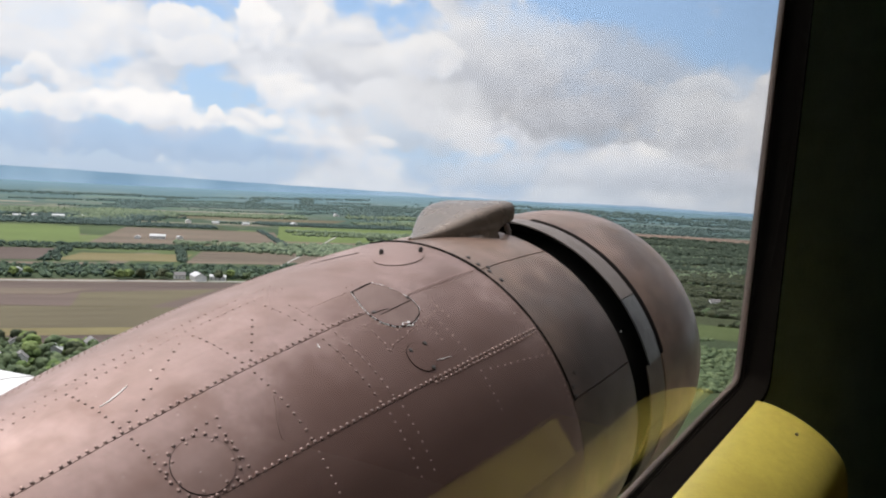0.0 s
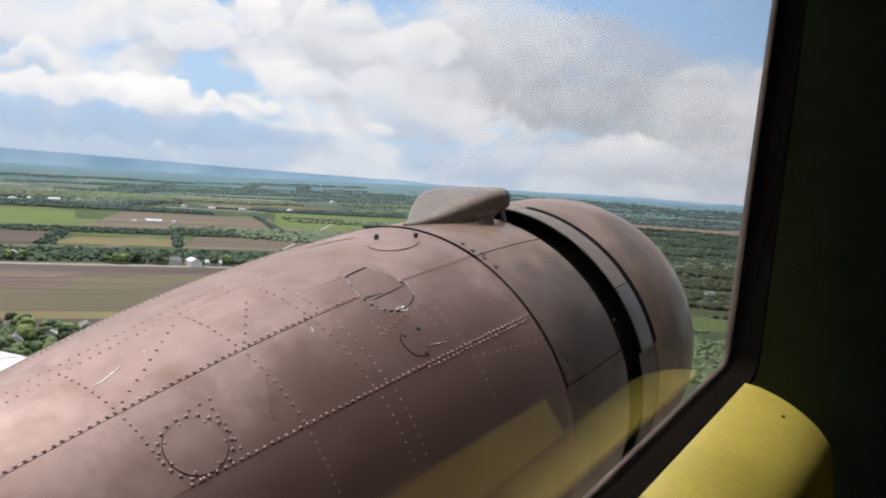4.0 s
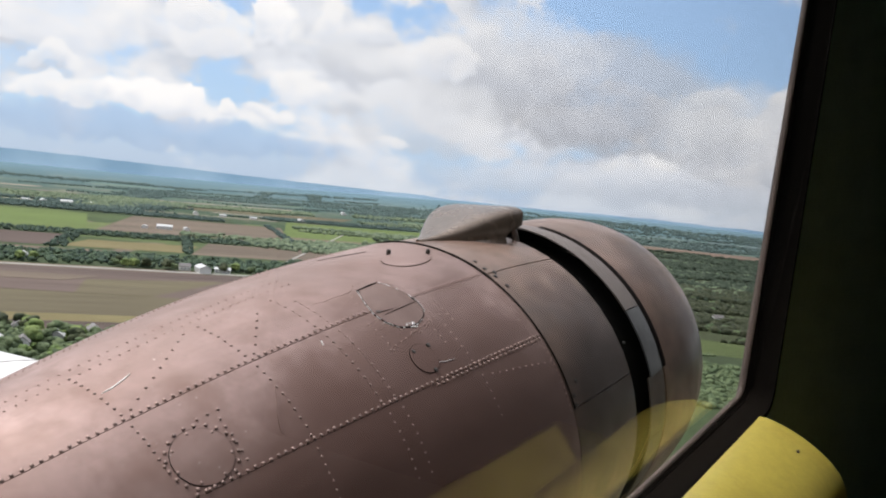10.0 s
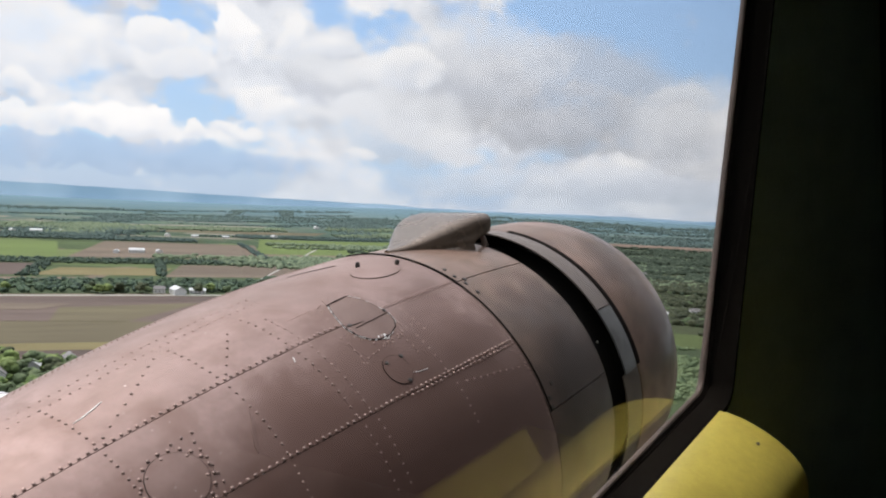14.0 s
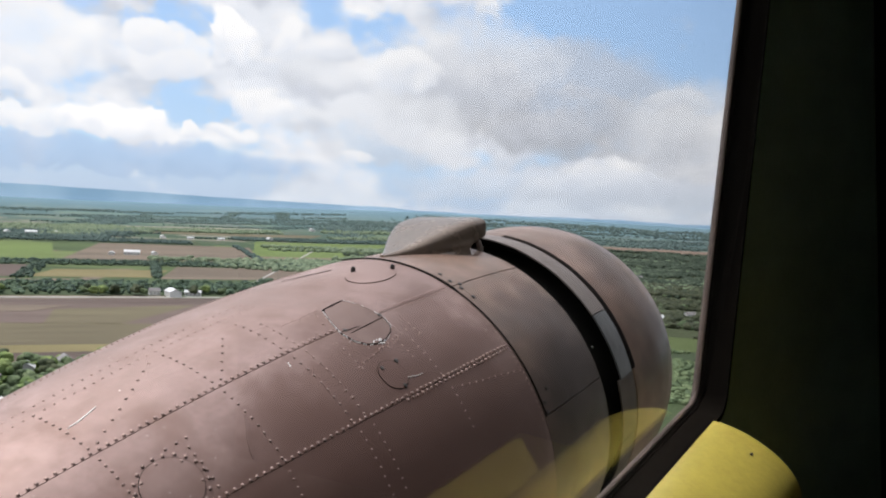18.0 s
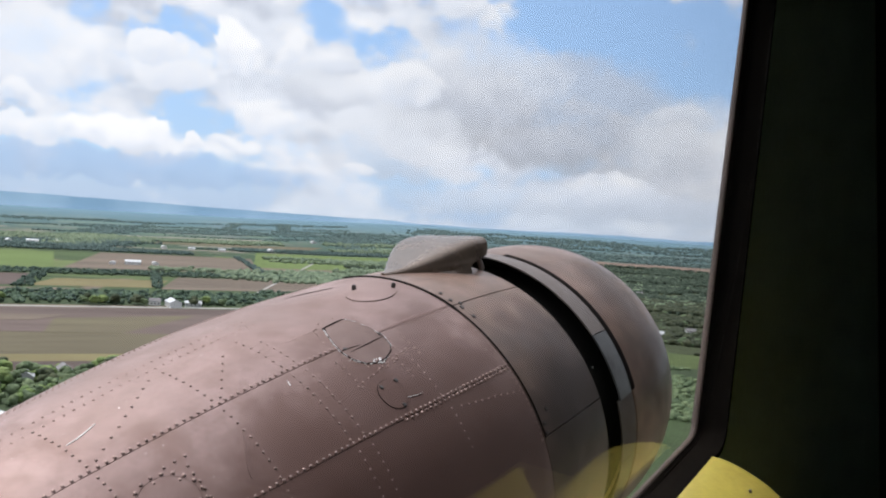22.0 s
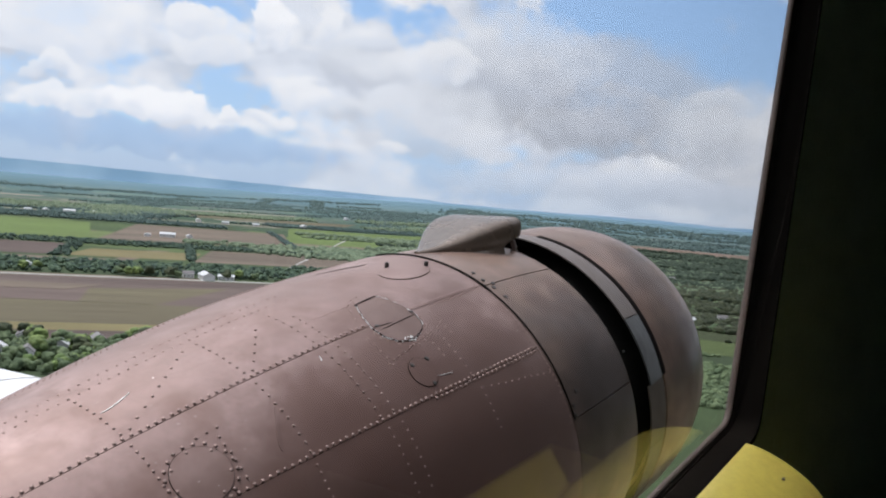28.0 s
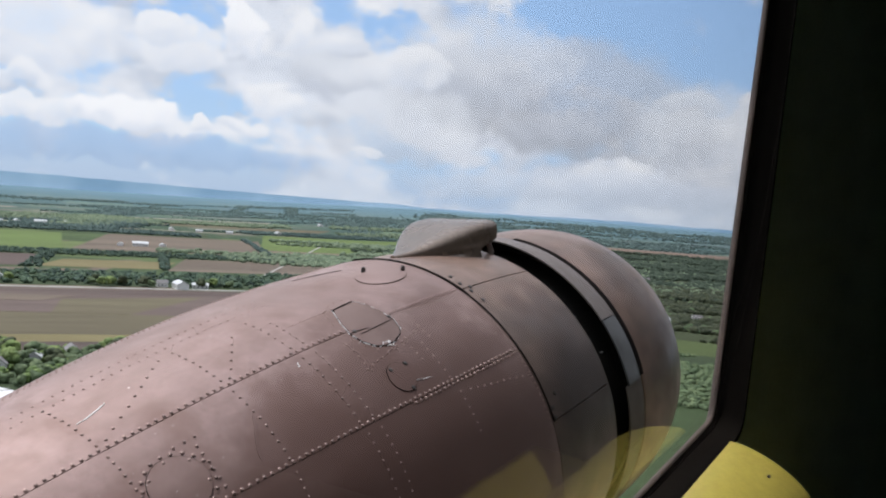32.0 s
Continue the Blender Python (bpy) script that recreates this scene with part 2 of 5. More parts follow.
# ---- materials ----
def material(name, color, rough=0.6, metal=0.0, second=None, scale=3.0, fine=60.0, amount=0.5, bump=0.0, bump_scale=80.0,
             specks=None, object_random=0.0, coat=0.0, rough_var=0.0, stretch=(1, 1, 1), dent=0.0, spec=0.5, edge=0.15, stains_and_shade=(), stain_shade_color=(0.1, 0.07, 0.05), leafy=0.0, island_random=0.0, turn=None, tint=None, streak=None, sheen=0.0):
    """A surface with variation at two scales, fine relief, optional dirt specks and optional shallow dents."""
    mt = bpy.data.materials.new(name)
    mt.use_nodes = True
    nt = mt.node_tree
    N, L = nt.nodes, nt.links
    b = N["Principled BSDF"]
    tc = N.new("ShaderNodeTexCoord")
    mp = N.new("ShaderNodeMapping")
    mp.inputs["Scale"].default_value = stretch
    if turn is not None:
        mp.vector_type = "TEXTURE"
        mp.inputs["Rotation"].default_value = (0, 0, turn)
    L.new(tc.outputs["Object"], mp.inputs[0])

    def noise_tex(s, detail=6, rough_=0.6):
        n = N.new("ShaderNodeTexNoise")
        n.inputs["Scale"].default_value, n.inputs["Detail"].default_value, n.inputs["Roughness"].default_value = s, detail, rough_
        L.new(mp.outputs[0], n.inputs["Vector"])
        return n.outputs["Fac"]

    def remap(x, lo, hi, a=0.0, c=1.0):
        n = N.new("ShaderNodeMapRange")
        L.new(x, n.inputs["Value"])
        for k, v in zip(("From Min", "From Max", "To Min", "To Max"), (lo, hi, a, c)):
            n.inputs[k].default_value = v
        return n.outputs[0]

    def mix(fac, a, c):
        n = N.new("ShaderNodeMix")
        n.data_type = "RGBA"
        L.new(fac, n.inputs["Factor"])
        for sock, v in ((n.inputs[6], a), (n.inputs[7], c)):
            if isinstance(v, tuple):
                sock.default_value = (*v, 1)
            else:
                L.new(v, sock)
        return n.outputs[2]

    second = second or tuple(c * 0.7 for c in color)
    col = mix(remap(noise_tex(scale), 0.5 - edge, 0.5 + edge, 0.0, amount * 2 if amount < 0.5 else 1.0), color, second)
    col = mix(remap(noise_tex(fine, 4, 0.7), 0.35, 0.7, 0.0, 0.35), col, tuple(c * 0.75 for c in second))
    if tint:
        col = mix(remap(noise_tex(tint[1], 5, 0.62), 0.46, 0.66, 0.0, tint[2]), col, tint[0])
    if streak:
        along_flow = N.new("ShaderNodeMapping")
        along_flow.inputs["Scale"].default_value = (0.35, 3.2, 3.2)
        L.new(tc.outputs["Object"], along_flow.inputs[0])
        sn = N.new("ShaderNodeTexNoise")
        sn.inputs["Scale"].default_value, sn.inputs["Detail"].default_value, sn.inputs["Roughness"].default_value = streak[1], 6, 0.62
        L.new(along_flow.outputs[0], sn.inputs["Vector"])
        col = mix(remap(sn.outputs["Fac"], 0.50, 0.72, 0.0, streak[2]), col, streak[0])
    if specks:
        col = mix(remap(noise_tex(specks[1], 3, 0.5), specks[2], specks[2] + 0.03), col, specks[0])
    if stains_and_shade:
        wn = N.new("ShaderNodeTexNoise")
        wn.inputs["Scale"].default_value, wn.inputs["Detail"].default_value, wn.inputs["Roughness"].default_value = 4.5, 6, 0.62
        L.new(tc.outputs["Object"], wn.inputs["Vector"])
        off = N.new("ShaderNodeVectorMath")
        off.operation = "MULTIPLY_ADD"
        L.new(wn.outputs["Color"], off.inputs[0])
        off.inputs[1].default_value = (0.55, 0.42, 0.42)
        off.inputs[2].default_value = (-0.275, -0.21, -0.21)
        moved = N.new("ShaderNodeVectorMath")
        L.new(tc.outputs["Object"], moved.inputs[0])
        L.new(off.outputs[0], moved.inputs[1])
        for centre, size, strength in stains_and_shade:
            far = N.new("ShaderNodeVectorMath")
            far.operation = "DISTANCE"
            L.new(moved.outputs[0], far.inputs[0])
            far.inputs[1].default_value = centre
            col = mix(remap(far.outputs["Value"], size * 0.45, size, strength, 0.0), col, stain_shade_color)
    if object_random:
        info = N.new("ShaderNodeObjectInfo")
        hsv = N.new("ShaderNodeHueSaturation")
        L.new(remap(info.outputs["Random"], 0, 1, 1 - object_random, 1 + object_random), hsv.inputs["Value"])
        L.new(col, hsv.inputs["Color"])
        col = hsv.outputs[0]
    if island_random:
        geo = N.new("ShaderNodeNewGeometry")
        hsv = N.new("ShaderNodeHueSaturation")
        L.new(remap(geo.outputs["Random Per Island"], 0, 1, 1 - island_random, 1 + island_random), hsv.inputs["Value"])
        L.new(remap(geo.outputs["Random Per Island"], 0, 1, 0.515, 0.485), hsv.inputs["Hue"])
        L.new(col, hsv.inputs["Color"])
        col = hsv.outputs[0]
    L.new(col, b.inputs["Base Color"])
    b.inputs["Metallic"].default_value = metal
    b.inputs["Roughness"].default_value = rough
    b.inputs["Specular IOR Level"].default_value = spec
    if rough_var:
        L.new(remap(noise_tex(scale * 2.2), 0.3, 0.7, max(rough - rough_var, 0.04), rough + rough_var), b.inputs["Roughness"])
    b.inputs["Coat Weight"].default_value = coat
    b.inputs["Sheen Weight"].default_value, b.inputs["Sheen Roughness"].default_value = sheen, 0.45
    b.inputs["Coat Roughness"].default_value = 0.12
    last = None
    for s, k, dist in ((bump_scale, bump, 0.002), (dent_scale, dent, 0.02)):
        if k:
            bm_ = N.new("ShaderNodeBump")
            bm_.inputs["Strength"].default_value, bm_.inputs["Distance"].default_value = k, dist
            L.new(noise_tex(s, 3, 0.5), bm_.inputs["Height"])
            if last:
                L.new(last, bm_.inputs["Normal"])
            last = bm_.outputs[0]
    if leafy:
        bm_ = N.new("ShaderNodeBump")
        bm_.inputs["Strength"].default_value, bm_.inputs["Distance"].default_value = leafy, 2.5
        L.new(noise_tex(0.55, 5, 0.7), bm_.inputs["Height"])
        last = bm_.outputs[0]
    if last:
        L.new(last, b.inputs["Normal"])
    return mt


dent_scale = 4.0
# oil and soot stains on the rear skin; the low ones paint in its shade
STAINS_AND_SHADE = [((3.040 + sx, r * math.cos(radians(dg)), r * math.sin(radians(dg))), size, k) for sx, dg, r, size, k in (
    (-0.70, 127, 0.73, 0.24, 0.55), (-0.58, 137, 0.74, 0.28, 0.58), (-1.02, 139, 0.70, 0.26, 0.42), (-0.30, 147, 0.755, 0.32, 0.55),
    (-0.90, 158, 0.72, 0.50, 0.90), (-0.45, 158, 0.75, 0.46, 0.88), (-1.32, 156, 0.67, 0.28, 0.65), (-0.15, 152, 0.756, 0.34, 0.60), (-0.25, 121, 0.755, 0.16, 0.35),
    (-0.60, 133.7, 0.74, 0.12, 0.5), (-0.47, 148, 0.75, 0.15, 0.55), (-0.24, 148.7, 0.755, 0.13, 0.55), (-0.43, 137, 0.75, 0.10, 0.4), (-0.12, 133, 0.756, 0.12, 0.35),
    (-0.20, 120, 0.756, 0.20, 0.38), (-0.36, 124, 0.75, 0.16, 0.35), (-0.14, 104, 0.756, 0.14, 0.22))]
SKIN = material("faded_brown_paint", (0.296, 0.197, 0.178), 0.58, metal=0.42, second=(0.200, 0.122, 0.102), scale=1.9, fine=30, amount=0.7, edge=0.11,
                bump=0.10, bump_scale=150, rough_var=0.08, dent=0.32, specks=((0.50, 0.42, 0.39), 60, 0.725), spec=0.7, tint=((0.166, 0.092, 0.072), 5.5, 0.8), stains_and_shade=STAINS_AND_SHADE, stain_shade_color=(0.106, 0.050, 0.036),
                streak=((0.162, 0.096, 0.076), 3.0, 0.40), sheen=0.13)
HATCH = material("darker_brown_hatch_paint", (0.225, 0.150, 0.130), 0.55, metal=0.55, second=(0.165, 0.105, 0.088), scale=7, fine=50, bump=0.06, bump_scale=150, rough_var=0.08, spec=0.7)
COWL = material("dull_olive_brown_paint", (0.305, 0.198, 0.154), 0.44, metal=0.45, second=(0.168, 0.102, 0.075), scale=3.2, fine=40, amount=0.6, edge=0.11,
                bump=0.05, bump_scale=160, rough_var=0.10, dent=0.18, spec=0.6, stain_shade_color=(0.060, 0.041, 0.034), coat=0.14, tint=((0.185, 0.126, 0.092), 5.0, 0.7), streak=((0.105, 0.075, 0.058), 3.0, 0.5),
                # the low spots put the side's shade into the cowl colour
                stains_and_shade=[((3.30, -0.60, 0.38), 0.34, 0.65), ((3.42, -0.68, 0.18), 0.42, 0.85), ((3.16, -0.72, 0.10), 0.34, 0.8), ((4.20, -0.45, 0.50), 0.22, 0.4), ((4.25, -0.66, 0.10), 0.34, 0.6), ((3.62, -0.72, 0.05), 0.30, 0.6)])
SCOOP = material("scoop_olive_paint", (0.205, 0.152, 0.118), 0.25, metal=0.45, second=(0.122, 0.094, 0.074), scale=5, fine=24, bump=0.015, bump_scale=200, rough_var=0.08, dent=0.22, streak=((0.11, 0.083, 0.064), 4.0, 0.3))
FLAP = material("grey_brown_flap_paint", (0.205, 0.165, 0.145), 0.45, metal=0.3, second=(0.155, 0.122, 0.105), scale=9, fine=90, rough_var=0.1)
FLAP_METAL = material("worn_grey_metal", (0.135, 0.132, 0.13), 0.42, metal=0.5, second=(0.09, 0.088, 0.086), scale=12, fine=110, rough_var=0.1)
# darker brown for the lower flaps
DARK_FLAP = material("dark_brown_flap_paint", (0.105, 0.078, 0.064), 0.55, second=(0.070, 0.052, 0.043), scale=6, fine=70, rough_var=0.1)
# near-black that paints in the shade inside gap, nose and scoop
GAP_BLACK = material("gap_shade_black", (0.012, 0.011, 0.010), 0.8, second=(0.02, 0.018, 0.016), scale=9, spec=0.2)
SEAM = material("dark_seam", (0.014, 0.011, 0.010), 1.0, scale=20, spec=0.04)
RIVET = material("painted_rivet", (0.305, 0.212, 0.184), 0.46, metal=0.38, second=(0.235, 0.155, 0.134), scale=40, fine=300, object_random=0.25)
BOLT = material("dark_bolt", (0.045, 0.035, 0.030), 0.5, scale=60)
CHIP = material("chipped_bare_metal", (0.80, 0.79, 0.77), 0.5, metal=0.0, second=(0.66, 0.64, 0.62), scale=90)
WHITE = material("white_wing_paint", (0.70, 0.70, 0.70), 0.45, second=(0.62, 0.62, 0.63), scale=2.0, fine=30, bump=0.03)
CHROMATE = material("yellow_green_primer", (0.296, 0.243, 0.050), 0.36, second=(0.205, 0.166, 0.033), scale=9, fine=120, amount=0.45,
                    bump=0.10, bump_scale=220, specks=((0.10, 0.08, 0.02), 26, 0.74))
CABIN = material("dark_green_cabin_paint", (0.40, 0.48, 0.42), 0.7, second=(0.33, 0.40, 0.35), scale=5, fine=120, bump=0.08, spec=0.25)
CABIN_DARK = material("cabin_green_paint", (0.27, 0.31, 0.26), 0.8, second=(0.23, 0.265, 0.22), scale=4, fine=90, spec=0.2)
# unseen forward bulkhead, blackened so that the pane's reflection stays dark
BULKHEAD = material("bulkhead_reflection_black", (0.022, 0.022, 0.020), 0.7, second=(0.014, 0.014, 0.013), scale=4, fine=90, spec=0.2)
RUBBER = material("weathered_window_rubber", (0.125, 0.092, 0.078), 0.55, second=(0.074, 0.056, 0.049), spec=0.2, scale=14, fine=150, bump=0.12, bump_scale=240)
# near-black seal; on the flange it paints in the shadow beside the pane
SEAL_AND_SHADE = material("black_seal_and_shade", (0.0040, 0.0032, 0.0026), 0.95, second=(0.003, 0.0024, 0.002), spec=0.02, scale=20, bump=0.1)


def glass_material(name, ior):
    """Clear glass with its own index of refraction."""
    mt = bpy.data.materials.new(name)
    mt.use_nodes = True
    b = mt.node_tree.nodes["Principled BSDF"]
    b.inputs["Base Color"].default_value = (0.99, 0.985, 0.99, 1)
    b.inputs["Transmission Weight"].default_value = 1.0
    b.inputs["Roughness"].default_value = 0.0
    b.inputs["IOR"].default_value = ior
    return mt


GLASS = glass_material("window_glass", 1.37)
FUSELAGE = material("dark_olive_fuselage_paint", (0.070, 0.062, 0.048), 0.5, second=(0.05, 0.045, 0.036), scale=2, fine=40, spec=0.3)
FOLIAGE = [material("leaves_%s" % n, c, 0.8, second=s, scale=0.35, fine=2.2, amount=0.7, bump=0.0, object_random=0.2, spec=0.2, leafy=0.45, island_random=0.28)
           for n, c, s in (("spring_green", (0.135, 0.185, 0.060), (0.095, 0.135, 0.045)),
                           ("deep_green", (0.115, 0.155, 0.075), (0.090, 0.122, 0.062)),
                           ("dark_green", (0.056, 0.068, 0.033), (0.043, 0.053, 0.027)))]
# far leaves, with the haze of distance put into their bluish colour
HAZED_LEAVES = [material("hazed_leaves_%s" % n, c, 0.9, second=s_, scale=0.02, fine=0.2, amount=0.6, spec=0.05, leafy=0.4, island_random=0.25)
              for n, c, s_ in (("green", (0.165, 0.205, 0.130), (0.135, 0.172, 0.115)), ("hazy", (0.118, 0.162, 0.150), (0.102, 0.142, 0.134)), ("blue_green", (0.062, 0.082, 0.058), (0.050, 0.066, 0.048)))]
# hedge leaves tinted bluish to imitate thinner haze
HEDGE = [material("hedge_leaves_%s" % n, c, 0.9, second=s_, scale=0.05, fine=0.5, amount=0.6, spec=0.08, leafy=0.3, island_random=0.3)
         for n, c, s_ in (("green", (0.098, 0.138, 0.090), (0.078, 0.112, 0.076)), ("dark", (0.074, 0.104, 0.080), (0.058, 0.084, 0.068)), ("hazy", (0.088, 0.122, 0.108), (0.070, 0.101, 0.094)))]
BARK = material("grey_bark", (0.10, 0.08, 0.06), 0.9, scale=2, fine=9)
HOUSE_WHITE = material("white_siding", (0.60, 0.60, 0.59), 0.6, second=(0.50, 0.50, 0.49), scale=0.5, fine=4)
HOUSE_GREY = material("grey_siding", (0.42, 0.42, 0.42), 0.6, scale=0.5, fine=4)
ROOF_GREY = material("grey_shingles", (0.20, 0.19, 0.19), 0.8, second=(0.14, 0.13, 0.13), scale=0.6, fine=3)
ROOF_PALE = material("pale_metal_roof", (0.50, 0.51, 0.52), 0.4, second=(0.5, 0.5, 0.5), scale=0.4, fine=3)
PANE = material("dark_house_window", (0.03, 0.035, 0.04), 0.2, scale=2)
ROAD = material("pale_road", (0.34, 0.32, 0.30), 0.9, second=(0.26, 0.25, 0.23), scale=0.05, fine=0.6)


# ---- mesh helpers ----
def finish(bm, name, mat, smooth=True, weld=True):
    if weld:
        bmesh.ops.remove_doubles(bm, verts=bm.verts, dist=1e-6)
    bmesh.ops.recalc_face_normals(bm, faces=bm.faces)
    me = bpy.data.meshes.new(name)
    bm.to_mesh(me)
    bm.free()
    me.materials.append(mat)
    if smooth:
        me.polygons.foreach_set("use_smooth", [True] * len(me.polygons))
        me.set_sharp_from_angle(angle=radians(35))
    return me


def part(name, bm, mat, parent, label="", smooth=True):
    ob = new(name, finish(bm, name, mat, smooth))
    ob.parent = parent
    if label:
        tagged(ob, label)
    return ob


def thing(name, label, category, matrix=AIR, group="", kind=""):
    ob = new(name)
    ob.matrix_basis = matrix
    return tagged(ob, label, category, group, kind)


def solid(name, bm, mat, label, category="", kind="", matrix=AIR, smooth=False):
    ob = new(name, finish(bm, name, mat, smooth))
    ob.matrix_basis = matrix
    return tagged(ob, label, category, "", kind)


def box(bm, x0, x1, y0, y1, z0, z1):
    v = [bm.verts.new((x, y, z)) for x in (x0, x1) for y in (y0, y1) for z in (z0, z1)]
    for f in ((0, 1, 3, 2), (4, 6, 7, 5), (0, 4, 5, 1), (2, 3, 7, 6), (0, 2, 6, 4), (1, 5, 7, 3)):
        bm.faces.new([v[i] for i in f])
    return v


def grid_faces(bm, rings, close_u=False, close_v=False):
    nu, nv = len(rings), len(rings[0])
    for i in range(nu if close_u else nu - 1):
        for j in range(nv if close_v else nv - 1):
            a, b = rings[i], rings[(i + 1) % nu]
            bm.faces.new((a[j], b[j], b[(j + 1) % nv], a[(j + 1) % nv]))


# ---- engine nacelle ----
X1, X2, X3, X4, XN = 3.040, 3.575, 3.699, 3.894, 4.073   # rear joint, cowl edge, flap edge, flap hinge, start of the nose
SEAM_TOP, SEAM_SIDE = 118.6, 142.5                        # the two long skin joints, degrees round the engine's axis


def radius(x):
    """Radius of the rear skin: full at the joint, tapering to the rear."""
    s = min(0.0, x - X1)
    t = max(s, -2.0)
    r = 0.75615 - 0.00281 * t + 0.01107 * t * t + 0.06919 * t ** 3 + 0.01898 * t ** 4
    return r + 0.17 * (s - t)


def at(x, deg, r=None):
    a = radians(deg)
    r = radius(x) if r is None else r
    return Vector((x, r * math.cos(a), r * math.sin(a)))


def shell(bm, profile, th0, th1, nt, thick=0.012, full=False):
    """A thick revolved sheet from a list of (x, r)."""
    outer, inner = [], []
    n = nt if full else nt + 1
    for k in range(n):
        a = th0 + (th1 - th0) * k / nt
        outer.append([bm.verts.new(at(x, a, r)) for x, r in profile])
        inner.append([bm.verts.new(at(x, a, r - thick)) for x, r in profile])
    grid_faces(bm, outer, close_u=full)
    grid_faces(bm, inner, close_u=full)
    pairs = range(n) if full else range(n - 1)
    for k in pairs:
        j = (k + 1) % n
        for e in (0, -1):
            bm.faces.new((outer[k][e], outer[j][e], inner[j][e], inner[k][e]))
    if not full:
        for k in (0, -1):
            for i in range(len(profile) - 1):
                bm.faces.new((outer[k][i], outer[k][i + 1], inner[k][i + 1], inner[k][i]))


def steps(a, b, n):
    return [a + (b - a) * i / n for i in range(n + 1)]


nacelle = thing("engine_nacelle", "riveted brown-painted aircraft engine nacelle with scratched worn skin", "aircraft engine")


def rear_skin(th0, th1, lift, label):
    bm = bmesh.new()
    prof = [(x, radius(x) + lift - 0.0011 * abs(math.sin(math.pi * (x - X1) / 0.40))) for x in steps(0.20, X1 - 0.006, 60)]
    shell(bm, prof, th0, th1, max(8, int((th1 - th0) / 2)), 0.010)
    return part("skin_panel", bm, SKIN, nacelle, label)


PANELS = {}
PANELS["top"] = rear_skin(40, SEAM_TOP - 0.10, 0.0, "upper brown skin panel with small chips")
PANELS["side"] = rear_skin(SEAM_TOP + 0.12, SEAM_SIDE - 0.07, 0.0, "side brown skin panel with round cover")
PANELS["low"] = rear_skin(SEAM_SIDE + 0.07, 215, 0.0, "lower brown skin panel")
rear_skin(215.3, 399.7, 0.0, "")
bm = bmesh.new()
rows = []
for k in range(13):
    u = k / 12
    rows.append([bm.verts.new(at(0.198 - 0.75 * u, 5 * j, radius(0.2) * math.sqrt(1 - 0.995 * u * u))) for j in range(72)])
grid_faces(bm, rows, close_v=True)
bm.faces.new(rows[-1])
part("tail_fairing", bm, SKIN, nacelle, "tapered brown tail of the nacelle")
bm = bmesh.new()
shell(bm, [(x, radius(x) - 0.004) for x in steps(0.25, X1 - 0.02, 40)], 0, 360, 96, 0.02, full=True)
part("inner_liner", bm, SEAM, nacelle)


def cowl_radius(x):
    u = (x - X1) / (X2 - X1)
    return 0.7500 + (0.7165 - 0.7500) * (u * u * 0.7 + u * 0.3)


def fwd_cowl(th0, th1, label=""):
    bm = bmesh.new()
    prof = [(x, cowl_radius(x)) for x in steps(X1 + 0.008, X2 - 0.006, 14)]
    prof.append((X2, cowl_radius(X2) - 0.006))
    shell(bm, prof, th0, th1, max(8, int((th1 - th0) / 2)), 0.014)
    part("cowl_panel", bm, COWL, nacelle, label)


fwd_cowl(45, 118.35, "upper olive-brown cowl panel under the air scoop")
fwd_cowl(118.75, 163.8, "side olive-brown cowl panel")
fwd_cowl(164.1, 230)
fwd_cowl(230.4, 404.6)
bm = bmesh.new()
shell(bm, [(X1 - 0.05, 0.722), (X1 + 0.03, 0.722), (X2 - 0.02, 0.700)], 0, 360, 96, 0.02, full=True)
part("inner_liner", bm, SEAM, nacelle)
bm = bmesh.new()
shell(bm, [(X2 - 0.06, 0.695), (X2 + 0.05, 0.652), (X4, 0.640)], 0, 360, 96, 0.02, full=True)
part("exhaust_gap", bm, GAP_BLACK, nacelle, "gap behind the cowl flaps, its shade painted black")

# cowl flaps, hinged at their front edge and standing slightly open
FLAPS = [(62, 84.6), (84.9, 97.0), (97.2, 145.6), (145.9, 168.2), (168.8, 190), (190.4, 214)]
for k, (a, b) in enumerate(FLAPS):
    bm = bmesh.new()
    metal = a == 145.9
    up = 0.0 if k < 4 else -0.022
    shell(bm, [(X3 + (0.012 if k >= 4 else 0), 0.7365 + up), (X3 + 0.05, 0.7325 + up), (X4 - 0.012, 0.7085 + up * 0.3)], a, b, max(12, int(b - a)), 0.006)
    part("cowl_flap", bm, FLAP_METAL if metal else FLAP if k < 4 else DARK_FLAP, nacelle, "bare grey metal cowl flap" if metal else "")

# cowl ring with its rounded nose lip
bm = bmesh.new()
prof = [(X4 - 0.006, 0.690), (X4, 0.7025), (X4 + 0.02, 0.7045), (XN, 0.6985)]
LEN = 0.483
for k in range(1, 15):
    a = radians(90 * k / 14)
    prof.append((XN + LEN * math.sin(a), 0.6985 * (1 - 0.22 * (1 - math.cos(a)))))
for k in range(1, 8):
    a = radians(90 * k / 7)
    prof.append((XN + LEN - 0.06 * (1 - math.cos(a)), 0.5448 - 0.03 * math.sin(a)))
prof.append((XN + 0.2, 0.50))
outer = []
for k in range(120):
    outer.append([bm.verts.new(at(x, 3 * k, r)) for x, r in prof])
grid_faces(bm, outer, close_u=True)
part("cowl_ring", bm, COWL, nacelle, "smooth rounded engine cowl ring")
bm = bmesh.new()
ring = [[bm.verts.new(at(XN + 0.2, 6 * k, r)) for r in (0.505, 0.3, 0.05)] for k in range(60)]
grid_faces(bm, ring, close_u=True)
bmesh.ops.solidify(bm, geom=bm.faces, thickness=0.03)
part("engine_baffle", bm, GAP_BLACK, nacelle)
bm = bmesh.new()
